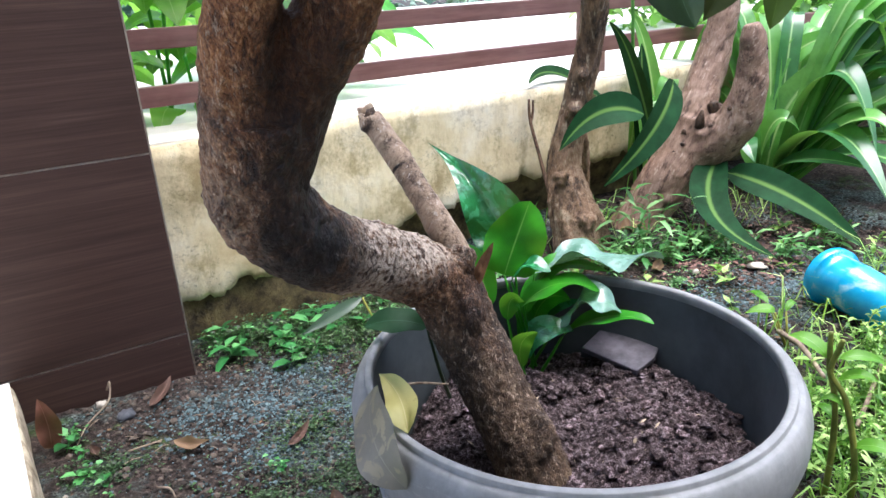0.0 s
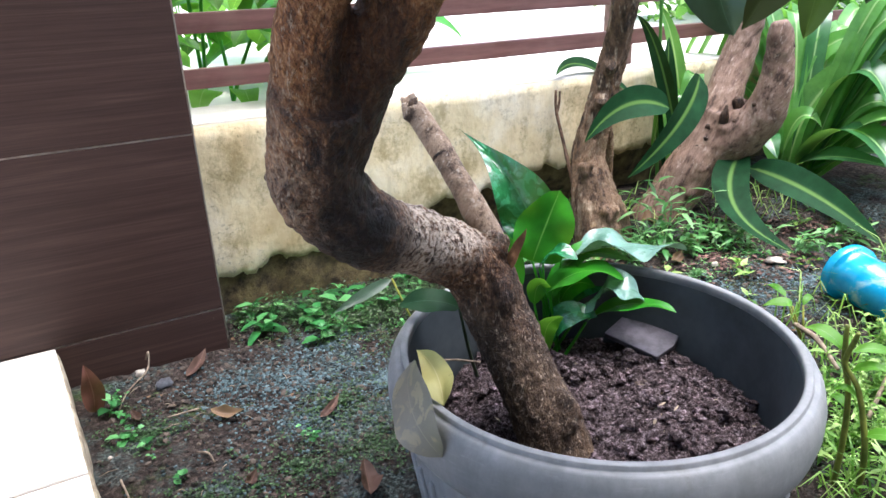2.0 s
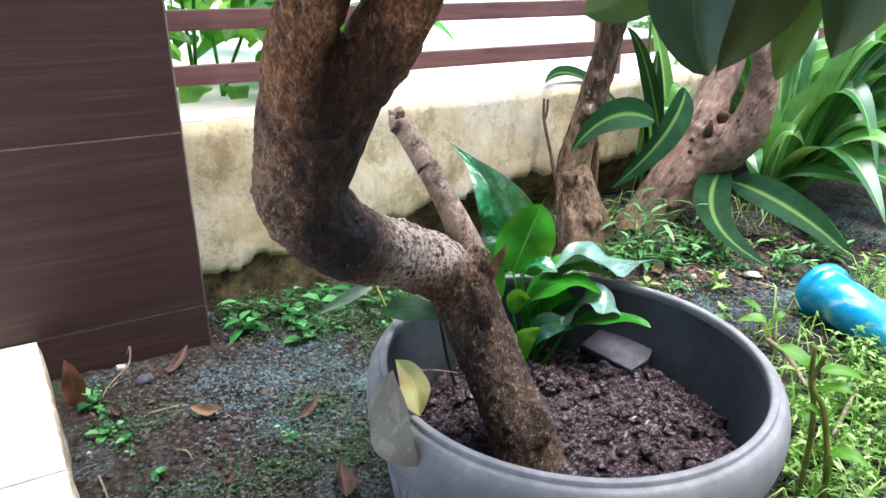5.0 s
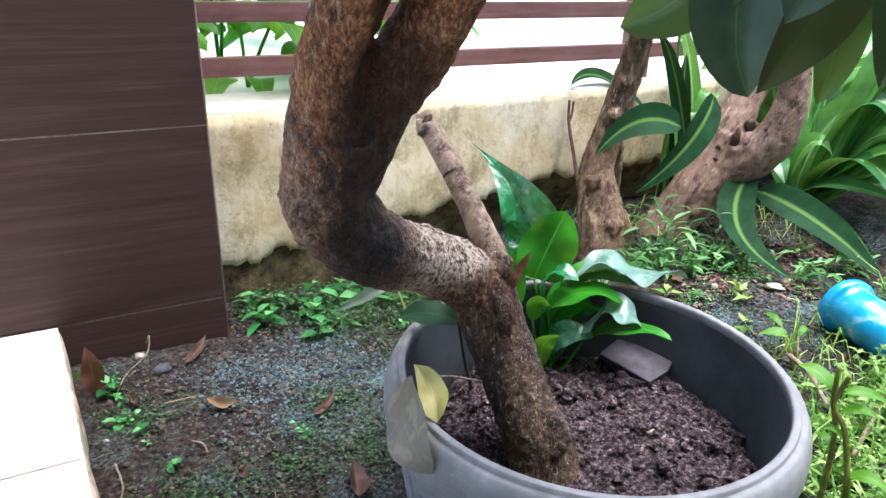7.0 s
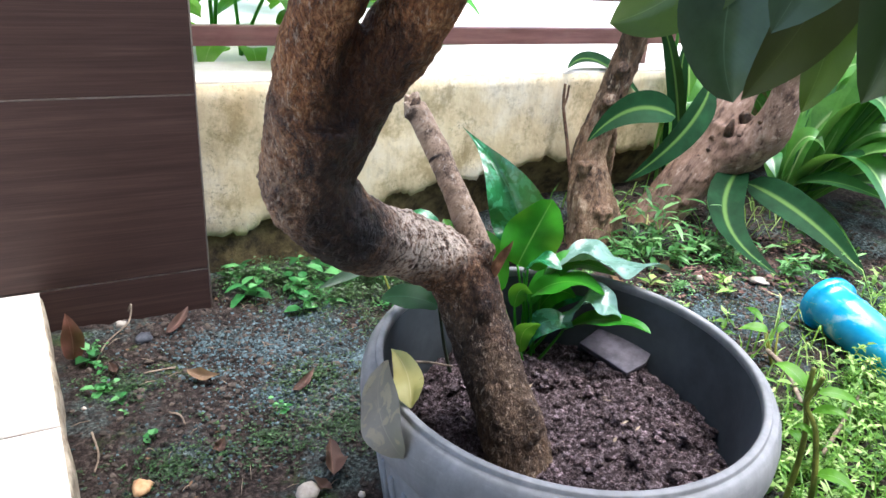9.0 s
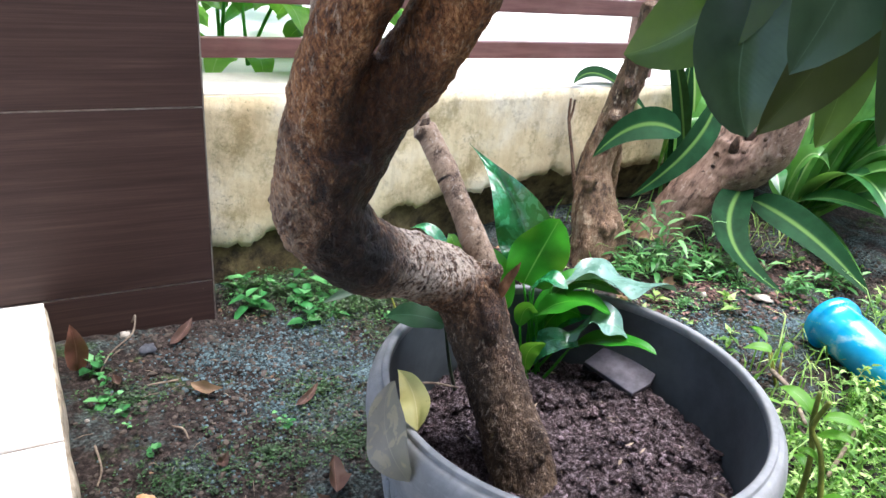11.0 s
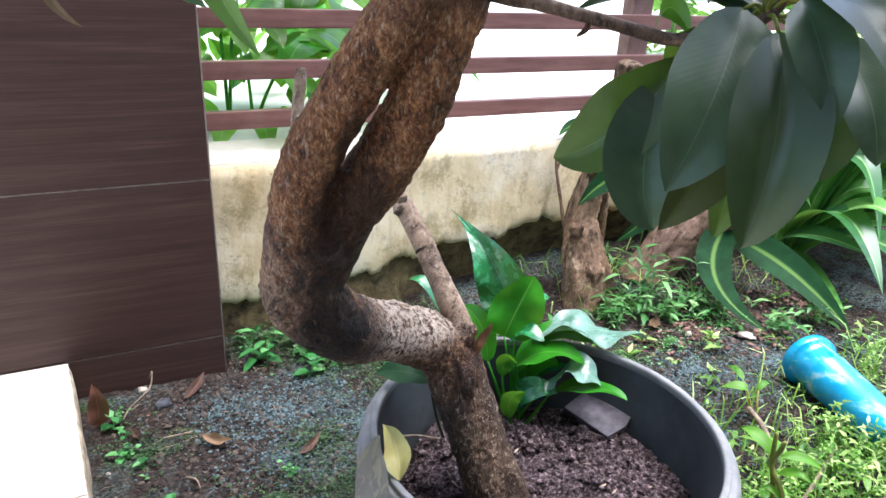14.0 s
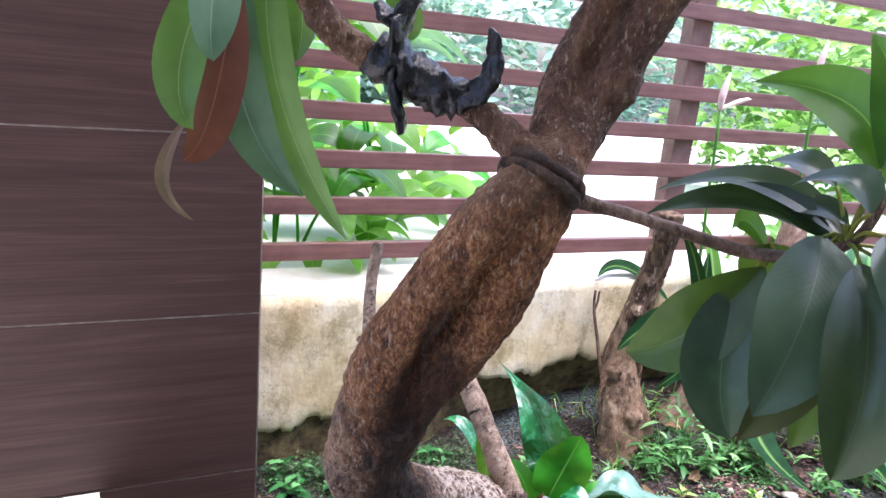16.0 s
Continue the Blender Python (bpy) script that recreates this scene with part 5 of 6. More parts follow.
for name_place, leaves in (((1.22, 0.89, 0.06), LILY_A), ((1.5, 0.78, 0.05), LILY_B)):
    lily = thing("strap_leaf_lily", name_place, "clump of long arching dark green strap leaves with pale midribs", "plant", "lilies by the wall")
    for index, (b, m, t, w, mat, face) in enumerate(leaves):
        mat = leaf_arch if leaves is LILY_B and index > 1 and mat is leaf_stripe else mat
        part("leaf", blade(b, m, t, w, face, fold=0.3, segs=16, shape=0.62, wave=0.05, seed=index * 1.3, cols=6, blunt=0.0), mat, lily)
    for index in range(5 if leaves is LILY_A else 78):
        a = random.uniform(0.9, 2.2) if leaves is LILY_A else random.uniform(-1.1, 1.6)
        o = Vector((name_place[0], name_place[1], ground_z(name_place[0], name_place[1])))
        r = random.uniform(0.15, 0.25) if leaves is LILY_A else random.uniform(0.28, 0.62)
        h = random.uniform(0.1, 0.34) if leaves is LILY_A else random.uniform(0.12, 0.46)
        d = Vector((math.cos(a), math.sin(a) * (0.3 if leaves is LILY_A else 0.7), 0))
        part("leaf", blade(o + d * 0.02, o + d * r * 0.55 + Vector((0, 0, h)), o + d * r + Vector((0, 0, h * 0.4)), 0.048, (-0.2, -0.5, 0.8), fold=0.3, segs=12, shape=0.62, cols=4), random.choice((leaf_arch, leaf_strap, leaf_strap, leaf_strap)), lily)


# ---------------------------------------------------------------- blue cup lying in the grass
def build_cup():
    a, b = Vector((1.102, 0.391, 0.094)), Vector((1.035, 0.16, 0.082))
    d = (b - a).normalized()
    cup = thing("plastic_cup", (a + b) / 2, "translucent blue plastic cup lying on its side in the grass", "cup")
    s = d.cross(Vector((0, 0, 1))).normalized()
    u = s.cross(d)

    def lathe(profile):
        bm = bmesh.new()
        rings = [[bm.verts.new(a + d * x + (s * math.cos(2 * math.pi * k / 40) + u * math.sin(2 * math.pi * k / 40)) * r * 0.82) for k in range(40)] for x, r in profile]
        for p, q in zip(rings, rings[1:]):
            for k in range(40):
                bm.faces.new((p[k], p[(k + 1) % 40], q[(k + 1) % 40], q[k]))
        return bm

    wall = lathe([(0.004, 0.0515), (0.0, 0.0535), (-0.001, 0.0585), (0.001, 0.0605), (0.014, 0.0600), (0.0155, 0.0585), (0.016, 0.0530), (0.03, 0.0515), (0.055, 0.0503), (0.058, 0.0515), (0.061, 0.0500), (0.15, 0.046), (0.215, 0.042), (0.222, 0.039)])
    part("wall", wall, cup_mat, cup)
    part("inside", lathe([(0.004, 0.0515), (0.03, 0.0495), (0.15, 0.044), (0.21, 0.04), (0.212, 0.0005)]), cup_in, cup)
    part("base", lathe([(0.2225, 0.039), (0.2225, 0.034), (0.216, 0.032), (0.216, 0.0005)]), cup_mat, cup)


build_cup()


# ---------------------------------------------------------------- weeds, moss, gravel, litter
def inside_pot(x, y, extra=0.0):
    return (Vector((x, y, 0)) - POT).length < 0.205 + extra


def on_garden(x, y):
    return not inside_pot(x, y) and y < 1.0 and not (x < 0.165 and y > 0.88) and x > -0.09 + 0.0654 * (0.885 - y)


def patch_places(n, x0, x1, y0, y1, seed, level, freq):
    out, guard = [], 0
    while len(out) < n and guard < n * 40:
        guard += 1
        x, y = random.uniform(x0, x1), random.uniform(y0, y1)
        if on_garden(x, y) and noise.noise(Vector((x * freq, y * freq, seed))) + random.uniform(-0.25, 0.25) > level:
            out.append((x, y))
    return out


def zone_places(n, zones):
    """Places gathered round centres: (x, y, radius, weight)."""
    out = []
    total = sum(z[3] for z in zones)
    for zx, zy, zr, weight in zones:
        for _ in range(int(n * weight / total)):
            a, r = random.uniform(0, 6.283), zr * abs(random.gauss(0, 0.55))
            x, y = zx + r * math.cos(a) * 1.4, zy + r * math.sin(a)
            if on_garden(x, y):
                out.append((x, y))
    return out


GRAVEL = [(0.22, 0.72, 0.13, 3), (0.34, 0.64, 0.12, 3), (0.20, 0.60, 0.10, 1.2), (0.30, 0.80, 0.10, 1.5), (0.12, 0.76, 0.10, 1), (0.95, 0.50, 0.16, 4), (1.12, 0.46, 0.14, 3), (0.80, 0.50, 0.10, 1.5), (0.86, 0.36, 0.12, 2), (0.1, 0.5, 0.2, 0.7), (1.3, 0.4, 0.2, 2)]
places = [(x, y, ground_z(x, y) + 0.0008, random.choice((0.0009, 0.0012, 0.0015, 0.002, 0.0028)) * random.uniform(0.7, 1.2)) for x, y in zone_places(17000, GRAVEL)]
tagged(scatter_lumps("gravel", places, grit_mat), "fine grey-green gravel scattered over the soil", "gravel", kind="stuff")
places = [(x, y, ground_z(x, y) + 0.001, random.choice((0.001, 0.0014, 0.002, 0.003, 0.0045)) * random.uniform(0.6, 1.2)) for x, y in patch_places(14000, -0.08, 1.6, 0.1, 1.0, 9.0, -0.2, 4)]
tagged(scatter_lumps("soil_clods", places, crumb_mat), "crumbs of brown garden soil", "soil", kind="stuff")


def foliage(name, places, mat, label, category, size, height, leaves, lean=0.6, wide=0.5, leaf=add_card):
    bm = bmesh.new()
    for x, y in places:
        z = ground_z(x, y)
        k = random.uniform(0.6, 1.3)
        for _ in range(leaves):
            a = random.uniform(0, 6.283)
            d = Vector((math.cos(a), math.sin(a), random.uniform(0.1, 1.0) * lean))
            p = Vector((x, y, z)) + Vector((random.gauss(0, 1), random.gauss(0, 1), 0)) * size * 0.5 + Vector((0, 0, height * k * random.random()))
            s = size * k * random.uniform(0.6, 1.2)
            leaf(bm, p, d, Vector((random.gauss(0, 0.3), random.gauss(0, 0.3), 1)), s, s * wide, 0.2)
    ob = part(name, bm, mat, smooth=leaf is add_oval)
    return tagged(ob, label, category, kind="stuff")


foliage("moss", zone_places(4200, [(0.27, 0.50, 0.09, 1.6), (0.16, 0.52, 0.08, 0.8), (0.40, 0.86, 0.10, 3), (0.26, 0.62, 0.06, 1), (0.04, 0.50, 0.07, 1), (0.0, 0.70, 0.06, 0.8), (0.45, 0.72, 0.12, 1.5), (0.70, 0.56, 0.1, 1.5), (0.3, 0.93, 0.08, 1.5)]), moss_mat, "low dark moss and seedlings on damp soil", "moss", 0.0045, 0.006, 5, 0.5, 0.7)
foliage("green_moss", zone_places(900, [(0.76, 0.58, 0.06, 2), (0.86, 0.60, 0.06, 1.5), (0.98, 0.60, 0.07, 1.5), (1.12, 0.60, 0.07, 1), (0.70, 0.64, 0.05, 1), (1.0, 0.78, 0.08, 1.5)]), tuft_mat, "bright low moss and seedlings between the trees", "moss", 0.006, 0.006, 4, 0.5, 0.6)
foliage("wall_moss", zone_places(2600, [(0.24, 0.95, 0.06, 2), (0.34, 0.93, 0.08, 3), (0.44, 0.88, 0.08, 3), (0.52, 0.82, 0.08, 2), (0.36, 0.83, 0.06, 1.2), (0.56, 0.93, 0.08, 2)]), wall_moss_mat, "thick dark moss along the foot of the wall", "moss", 0.006, 0.024, 5, 0.7, 0.6)
foliage("clover", zone_places(64, [(0.22, 0.96, 0.05, 1.5), (0.31, 0.94, 0.06, 2), (0.40, 0.91, 0.07, 2), (0.50, 0.86, 0.07, 2), (0.44, 0.78, 0.06, 1), (0.56, 0.93, 0.06, 1), (-0.03, 0.80, 0.012, 1.0), (-0.02, 0.70, 0.02, 0.6), (0.0, 0.62, 0.06, 0.4), (0.2, 0.56, 0.03, 0.6)]), clover_mat, "small clover-like weeds along the wall foot", "weeds", 0.008, 0.020, 6, 0.5, 0.8, add_oval)


def sprigs(name, places, mat, label, height, length, pairs, wide=0.3):
    """Small upright weeds: a bent stem with leaves along it, larger towards the top."""
    bm = bmesh.new()
    for x, y in places:
        o = Vector((x, y, ground_z(x, y) - 0.003))
        k = random.uniform(0.55, 1.3)
        lean = Vector((random.gauss(0, 0.35), random.gauss(0, 0.35), 1.0))
        tip = o + lean * height * k
        bend = Vector((random.gauss(0, 0.2), random.gauss(0, 0.2), 0)) * height * k
        at = [o + (tip - o) * t + bend * 4 * t * (1 - t) for t in (i / 5 for i in range(6))]
        for p, q in zip(at, at[1:]):
            for s in (Vector((0.0007, 0, 0)), Vector((0, 0.0007, 0))):
                bm.faces.new([bm.verts.new(c) for c in (p - s, p + s, q + s * 0.8, q - s * 0.8)])
        turn = random.uniform(0, 6.283)
        for j in range(pairs):
            t = 0.25 + 0.75 * (j + random.uniform(0, 0.6)) / pairs
            p = at[min(int(t * 5), 4)].lerp(at[min(int(t * 5) + 1, 5)], min(t * 5 - int(t * 5), 1.0))
            for side in (0, math.pi):
                a = turn + j * 1.57 + side + random.uniform(-0.35, 0.35)
                d = Vector((math.cos(a), math.sin(a), random.uniform(-0.1, 0.7)))
                l = length * k * random.uniform(0.55, 1.2)
                add_oval(bm, p, d, Vector((-math.cos(a) * 0.3, -math.sin(a) * 0.3, 1)), l, l * wide * random.uniform(0.8, 1.3), random.uniform(0.1, 0.5))
    return tagged(part(name, bm, mat), label, "weeds", kind="stuff")


sprigs("seedlings", [(0.21, 0.95), (0.24, 0.965), (0.205, 0.91), (0.33, 0.965), (0.355, 0.955), (0.385, 0.94), (0.37, 0.92), (0.345, 0.85), (0.365, 0.835), (0.31, 0.865), (0.44, 0.955), (0.47, 0.93), (0.5, 0.92), (0.41, 0.90), (0.455, 0.86), (0.52, 0.86), (0.27, 0.95), (0.40, 0.965), (0.56, 0.93)], clover_mat, "pale green broad-leaved seedlings by the wall", 0.030, 0.034, 3, 0.45)
sprigs("wall_seedlings", [(0.301, 0.86), (0.345, 0.855), (0.315, 0.835), (0.36, 0.865), (0.232, 0.875), (0.30, 0.90), (0.33, 0.895), (0.365, 0.885), (0.285, 0.805), (0.40, 0.87)], clover_mat, "bright broad-leaved seedlings on the mossy soil", 0.042, 0.029, 2, 0.8)
sprigs("tall_sprigs", [(1.02, 0.74), (1.055, 0.75), (1.0, 0.72), (1.08, 0.73)], tuft_mat, "thin leafy sprigs between the two old trunks", 0.12, 0.05, 4, 0.22)
sprigs("step_clover", [(-0.046, 0.768), (-0.036, 0.76), (-0.03, 0.745), (-0.03, 0.70), (-0.01, 0.66), (0.2, 0.56)], clover_mat, "small green clover by the porch step", 0.020, 0.018, 2, 0.75)


def rosettes(name, places, mat, label, length, leaves, wide=0.22):
    """Small weeds: narrow leaves that rise and spread from one root."""
    bm = bmesh.new()
    for x, y in places:
        o = Vector((x, y, ground_z(x, y) - 0.002))
        k = random.uniform(0.5, 1.4)
        stem = Vector((random.gauss(0, 0.25), random.gauss(0, 0.25), 1)) * length * k * random.uniform(0.2, 1.2)
        for j in range(leaves):
            a = j * 2.4 + random.uniform(-0.6, 0.6)
            d = Vector((math.cos(a), math.sin(a), random.uniform(0.2, 1.4)))
            p = o + stem * (j / leaves)
            l = length * k * random.uniform(0.6, 1.2)
            add_card(bm, p, d, Vector((-math.cos(a) * 0.5, -math.sin(a) * 0.5, 1)), l, l * wide * random.uniform(0.7, 1.6), random.uniform(0.05, 0.4))
        s = Vector((0.0007, 0, 0))
        v = [bm.verts.new(q) for q in (o - s, o + s, o + stem + s * 0.5, o + stem - s * 0.5)]
        bm.faces.new(v)
    return tagged(part(name, bm, mat, smooth=False), label, "weeds", kind="stuff")


def grass(name, n, x0, x1, y0, y1, label, hmin=0.03, hmax=0.09):
    bm = bmesh.new()
    for x, y in patch_places(n, x0, x1, y0, y1, 8.0, -0.1, 4):
        z = ground_z(x, y)
        a = random.uniform(0, 6.283)
        h = random.uniform(hmin, hmax)
        lean = Vector((math.cos(a), math.sin(a), 0)) * h * random.uniform(0.5, 1.5)
        s = Vector((-math.sin(a), math.cos(a), 0)) * 0.0013
        o = Vector((x, y, z))
        m = o + lean * 0.4 + Vector((0, 0, h * 0.7))
        t = o + lean + Vector((0, 0, h * random.uniform(0.5, 0.95)))
        v = [bm.verts.new(q) for q in (o - s, o + s, m + s, m - s, t)]
        bm.faces.new((v[0], v[1], v[2], v[3]))
        bm.faces.new((v[3], v[2], v[4]))
    tagged(part(name, bm, weed_mat, smooth=False), label, "grass", kind="stuff")


foliage("mulch", zone_places(620, [(1.05, 0.60, 0.08, 2), (1.15, 0.55, 0.08, 2), (1.3, 0.65, 0.12, 2), (1.2, 0.75, 0.1, 1.5), (1.4, 0.6, 0.15, 2), (0.95, 0.62, 0.06, 1), (0.70, 0.84, 0.09, 3), (0.80, 0.90, 0.07, 2)]), mulch_mat, "reddish-brown mulch of bark and dead leaf", "litter", 0.014, 0.006, 2, 0.25, 0.5)
foliage("leaf_litter", patch_places(420, -0.08, 1.5, 0.15, 0.98, 3.0, -0.4, 5), chaff_mat, "small brown scraps of leaf and bark on the soil", "litter", 0.009, 0.003, 1, 0.15, 0.5)
bm = bmesh.new()
for x, y in patch_places(170, -0.08, 1.4, 0.15, 0.98, 5.0, -0.4, 5):
    a, l = random.uniform(0, 6.283), random.uniform(0.008, 0.028)
    z, d = ground_z(x, y) + 0.003, Vector((math.cos(a), math.sin(a), random.uniform(-0.1, 0.25)))
    o = Vector((x, y, z))
    add_tube(bm, [(*o, 0.0006), (*(o + d * l * 0.5 + Vector((0, 0, 0.002))), 0.0006), (*(o + d * l), 0.0004)], segs=4, steps=1)
tagged(part("twig_scraps", bm, twig_mat), "fine dry scraps of twig and rootlets on the soil", "litter", kind="stuff")
grass("grass", 130, 0.64, 1.5, 0.66, 0.99, "thin blades of green grass between the trees")
grass("pot_grass", 620, 0.64, 1.5, -0.05, 0.42, "thin blades of green grass among the weeds beside the pot", 0.025, 0.08)
rosettes("ground_weeds", zone_places(46, [(0.86, 0.74, 0.07, 2), (1.0, 0.72, 0.08, 3), (1.12, 0.68, 0.08, 2), (0.72, 0.72, 0.08, 1.5), (1.25, 0.62, 0.1, 1), (0.68, 0.60, 0.06, 1), (1.05, 0.95, 0.1, 1)]), tuft_mat, "mixed small weeds at the feet of the trees", 0.036, 6, 0.2)
sprigs("tree_foot_weeds", [(1.0, 0.735), (1.03, 0.73), (0.98, 0.72)], tuft_mat, "taller pale weeds between the two trunks", 0.15, 0.045, 7, 0.26)
sprigs("low_weeds", zone_places(76, [(0.90, 0.72, 0.06, 2), (1.02, 0.69, 0.08, 3), (1.12, 0.66, 0.07, 2), (1.15, 0.60, 0.06, 1), (0.80, 0.72, 0.06, 1), (0.68, 0.80, 0.05, 1.5), (0.76, 0.84, 0.06, 1.5), (1.22, 0.53, 0.06, 2), (1.35, 0.54, 0.08, 2), (1.3, 0.42, 0.06, 1)]), tuft_mat, "small leafy weeds at the feet of the trees", 0.05, 0.03, 4, 0.3)
rosettes("sparse_weeds", patch_places(50, 0.66, 1.5, 0.36, 0.68, 1.0, -0.3, 6), weed_mat, "a few small weeds on the gravel", 0.022, 5, 0.35)
WEED_ZONES = [(0.78, 0.16, 0.11, 4), (0.90, 0.20, 0.11, 4), (1.02, 0.18, 0.11, 3), (0.80, 0.02, 0.12, 2), (0.95, 0.05, 0.12, 2), (0.74, 0.30, 0.05, 1), (1.15, 0.25, 0.12, 1.5), (1.25, 0.35, 0.1, 1), (1.0, 0.24, 0.04, 0.7)]
rosettes("weed_mat", zone_places(420, WEED_ZONES), weed_mat, "bright tangled weeds beside the pot", 0.015, 8, 0.2)
sprigs("feathery_weeds", zone_places(230, WEED_ZONES), weed_mat, "bright feathery weeds standing beside the pot", 0.062, 0.013, 9, 0.32)
sprigs("broad_weeds", zone_places(26, WEED_ZONES), weed_mat, "leafy yellow-green weeds beside the pot", 0.055, 0.022, 4, 0.36)

# bigger weeds by the wall and pot
for name_place, leaves in (((0.44, 0.67, 0.0), [((0.384, 0.68, 0.150), (0.336, 0.68, 0.136), (0.284, 0.68, 0.118), 0.019, leaf_blue, (0.2, -0.7, 0.7))]),
                           ((0.57, 0.77, 0.02), [((0.571, 0.769, 0.05), (0.533, 0.792, 0.151), (0.499, 0.834, 0.153), 0.03, leaf_var, UP), ((0.566, 0.762, 0.05), (0.546, 0.739, 0.139), (0.537, 0.759, 0.171), 0.04, leaf_bright, FACE)]),
                           ((0.73, 0.73, 0.03), [((0.734, 0.727, 0.045), (0.716, 0.759, 0.128), (0.679, 0.760, 0.120), 0.024, leaf_bright, UP), ((0.74, 0.727, 0.045), (0.755, 0.74, 0.11), (0.79, 0.74, 0.10), 0.024, leaf_var, UP)]),
                           ((0.925, 0.335, 0.04), [((0.915, 0.358, 0.092), (0.905, 0.37, 0.097), (0.885, 0.388, 0.088), 0.019, leaf_lime, (-0.2, -0.4, 1)), ((0.930, 0.380, 0.094), (0.935, 0.405, 0.102), (0.940, 0.430, 0.092), 0.014, leaf_lime, (-0.2, -0.4, 1)), ((0.935, 0.353, 0.09), (0.948, 0.355, 0.100), (0.965, 0.355, 0.094), 0.011, leaf_lime, (-0.2, -0.4, 1))]),
                           ((0.70, 0.52, 0.03), [((0.70, 0.52, 0.04), (0.715, 0.505, 0.075), (0.745, 0.50, 0.07), 0.03, leaf_bright, UP)])):
    weed = thing("weed", name_place, "small broad-leaved green weed growing in the soil", "weed", "broad-leaved weeds")
    for index, (b, m, t, w, mat, face) in enumerate(leaves):
        leaf = part("leaf", blade(b, m, t, w, face, fold=0.2, segs=8, shape=0.75, wave=0.1, seed=index), mat, weed)
        part("stalk", tube([(name_place[0], name_place[1], ground_z(*name_place[:2]) - 0.005, 0.0022), (*b, 0.0016)], segs=5, steps=1), stem_mat, leaf)

stalks = thing("tall_weed", (0.70, 0.125, 0.02), "tall weed with two thick cut yellow-green stems beside the pot", "weed")
part("stem", tube([(0.70, 0.134, 0.0, 0.0037), (0.70, 0.134, 0.08, 0.0035), (0.70, 0.140, 0.137, 0.0033), (0.70, 0.150, 0.168, 0.0032), (0.70, 0.153, 0.190, 0.0030), (0.70, 0.155, 0.212, 0.0027)], segs=9, rough=0.1, freq=60), weed_stem, stalks)
part("stem", tube([(0.70, 0.106, 0.0, 0.0036), (0.70, 0.108, 0.07, 0.0035), (0.70, 0.128, 0.140, 0.0032), (0.695, 0.146, 0.168, 0.0030), (0.70, 0.143, 0.200, 0.0029), (0.70, 0.141, 0.208, 0.0026)], segs=9, rough=0.1, freq=60), weed_stem, stalks)
for o, d, l, w in (((0.70, 0.152, 0.180), (-0.15, 0.9, 0.35), 0.05, 0.020), ((0.70, 0.150, 0.176), (0.5, 0.5, 0.1), 0.045, 0.016), ((0.70, 0.142, 0.185), (0.7, -0.6, -0.05), 0.05, 0.014), ((0.70, 0.14, 0.16), (0.4, -0.8, 0.3), 0.04, 0.013),
                   ((0.70, 0.136, 0.11), (0.2, 0.9, 0.2), 0.03, 0.012), ((0.70, 0.112, 0.09), (0.3, -0.9, 0.2), 0.045, 0.017), ((0.70, 0.128, 0.13), (-0.5, 0.6, 0.4), 0.028, 0.010)):
    o, d = Vector(o), Vector(d).normalized()
    part("leaf", blade(o, o + d * l * 0.5 + Vector((0, 0, 0.006)), o + d * l - Vector((0, 0, 0.006)), w, (-0.3, -0.4, 1), fold=0.25, segs=8, cols=4, wave=0.1), leaf_lime, stalks)

# straws and sticks
for rows, rr in (([(0.91, 0.345), (0.83, 0.225)], 0.004), ([(0.99, 0.24), (1.12, 0.30)], 0.0025), ([(0.80, 0.16), (0.92, 0.20)], 0.003), ([(0.86, 0.10), (0.95, 0.12)], 0.0025)):
    (x0, y0), (x1, y1) = rows
    bm = tube([(x0, y0, ground_z(x0, y0) + 0.03, rr), ((x0 + x1) / 2, (y0 + y1) / 2, ground_z(x0, y0) + 0.045, rr), (x1, y1, ground_z(x1, y1) + 0.05, rr * 0.7)], segs=6)
    tagged(part("straw", bm, twig_mat), "pale dry straw lying across the weeds", "straw", "dry straws")
for rows in ([(0.024, 0.872, 0.02, 0.002), (0.03, 0.868, 0.035, 0.0019), (0.022, 0.85, 0.012, 0.002), (-0.012, 0.82, 0.006, 0.0016), (-0.03, 0.775, 0.004, 0.0013)],
             [(0.050, 0.60, 0.006, 0.002), (0.062, 0.585, 0.008, 0.002), (0.066, 0.568, 0.006, 0.0016)],
             [(0.075, 0.725, 0.005, 0.0018), (0.03, 0.72, 0.006, 0.0018)],
             [(-0.045, 0.60, 0.004, 0.002), (-0.04, 0.56, 0.006, 0.0018), (-0.046, 0.53, 0.005, 0.0015)]):
    tagged(part("twig", tube([(r[0], r[1], ground_z(r[0], r[1]) + r[2], r[3] * 0.75) for r in rows], segs=6, rough=0.15, freq=90), twig_mat), "thin pale dry twig on the soil", "twig", "fallen twigs")


def litter(place, length, width, turn, mat, label, lift=0.014, tilt=0.0, fold=0.95):
    o = Vector((place[0], place[1], ground_z(*place) + 0.004))
    d = Vector((math.cos(turn), math.sin(turn), 0))
    length, width = length * 0.85, width * 0.8
    bm = blade(o - d * length / 2 + Vector((0, 0, lift * 0.5)), o + Vector((0, 0, 0.002)), o + d * length / 2 + Vector((0, 0, lift + tilt)), width, (0.2 * math.sin(turn), -0.5, 0.85), fold=fold, segs=14, shape=0.8, wave=0.45, seed=turn * 3, cols=6)
    tagged(part("dry_leaf", bm, mat), label, "leaf", "fallen dry leaves")


litter((0.107, 0.668), 0.065, 0.022, -0.75, leaf_tan, "curled tan dry leaf lying on the soil")
litter((0.237, 0.60), 0.065, 0.016, 0.65, leaf_brown, "narrow brown dry leaf lying on the soil")
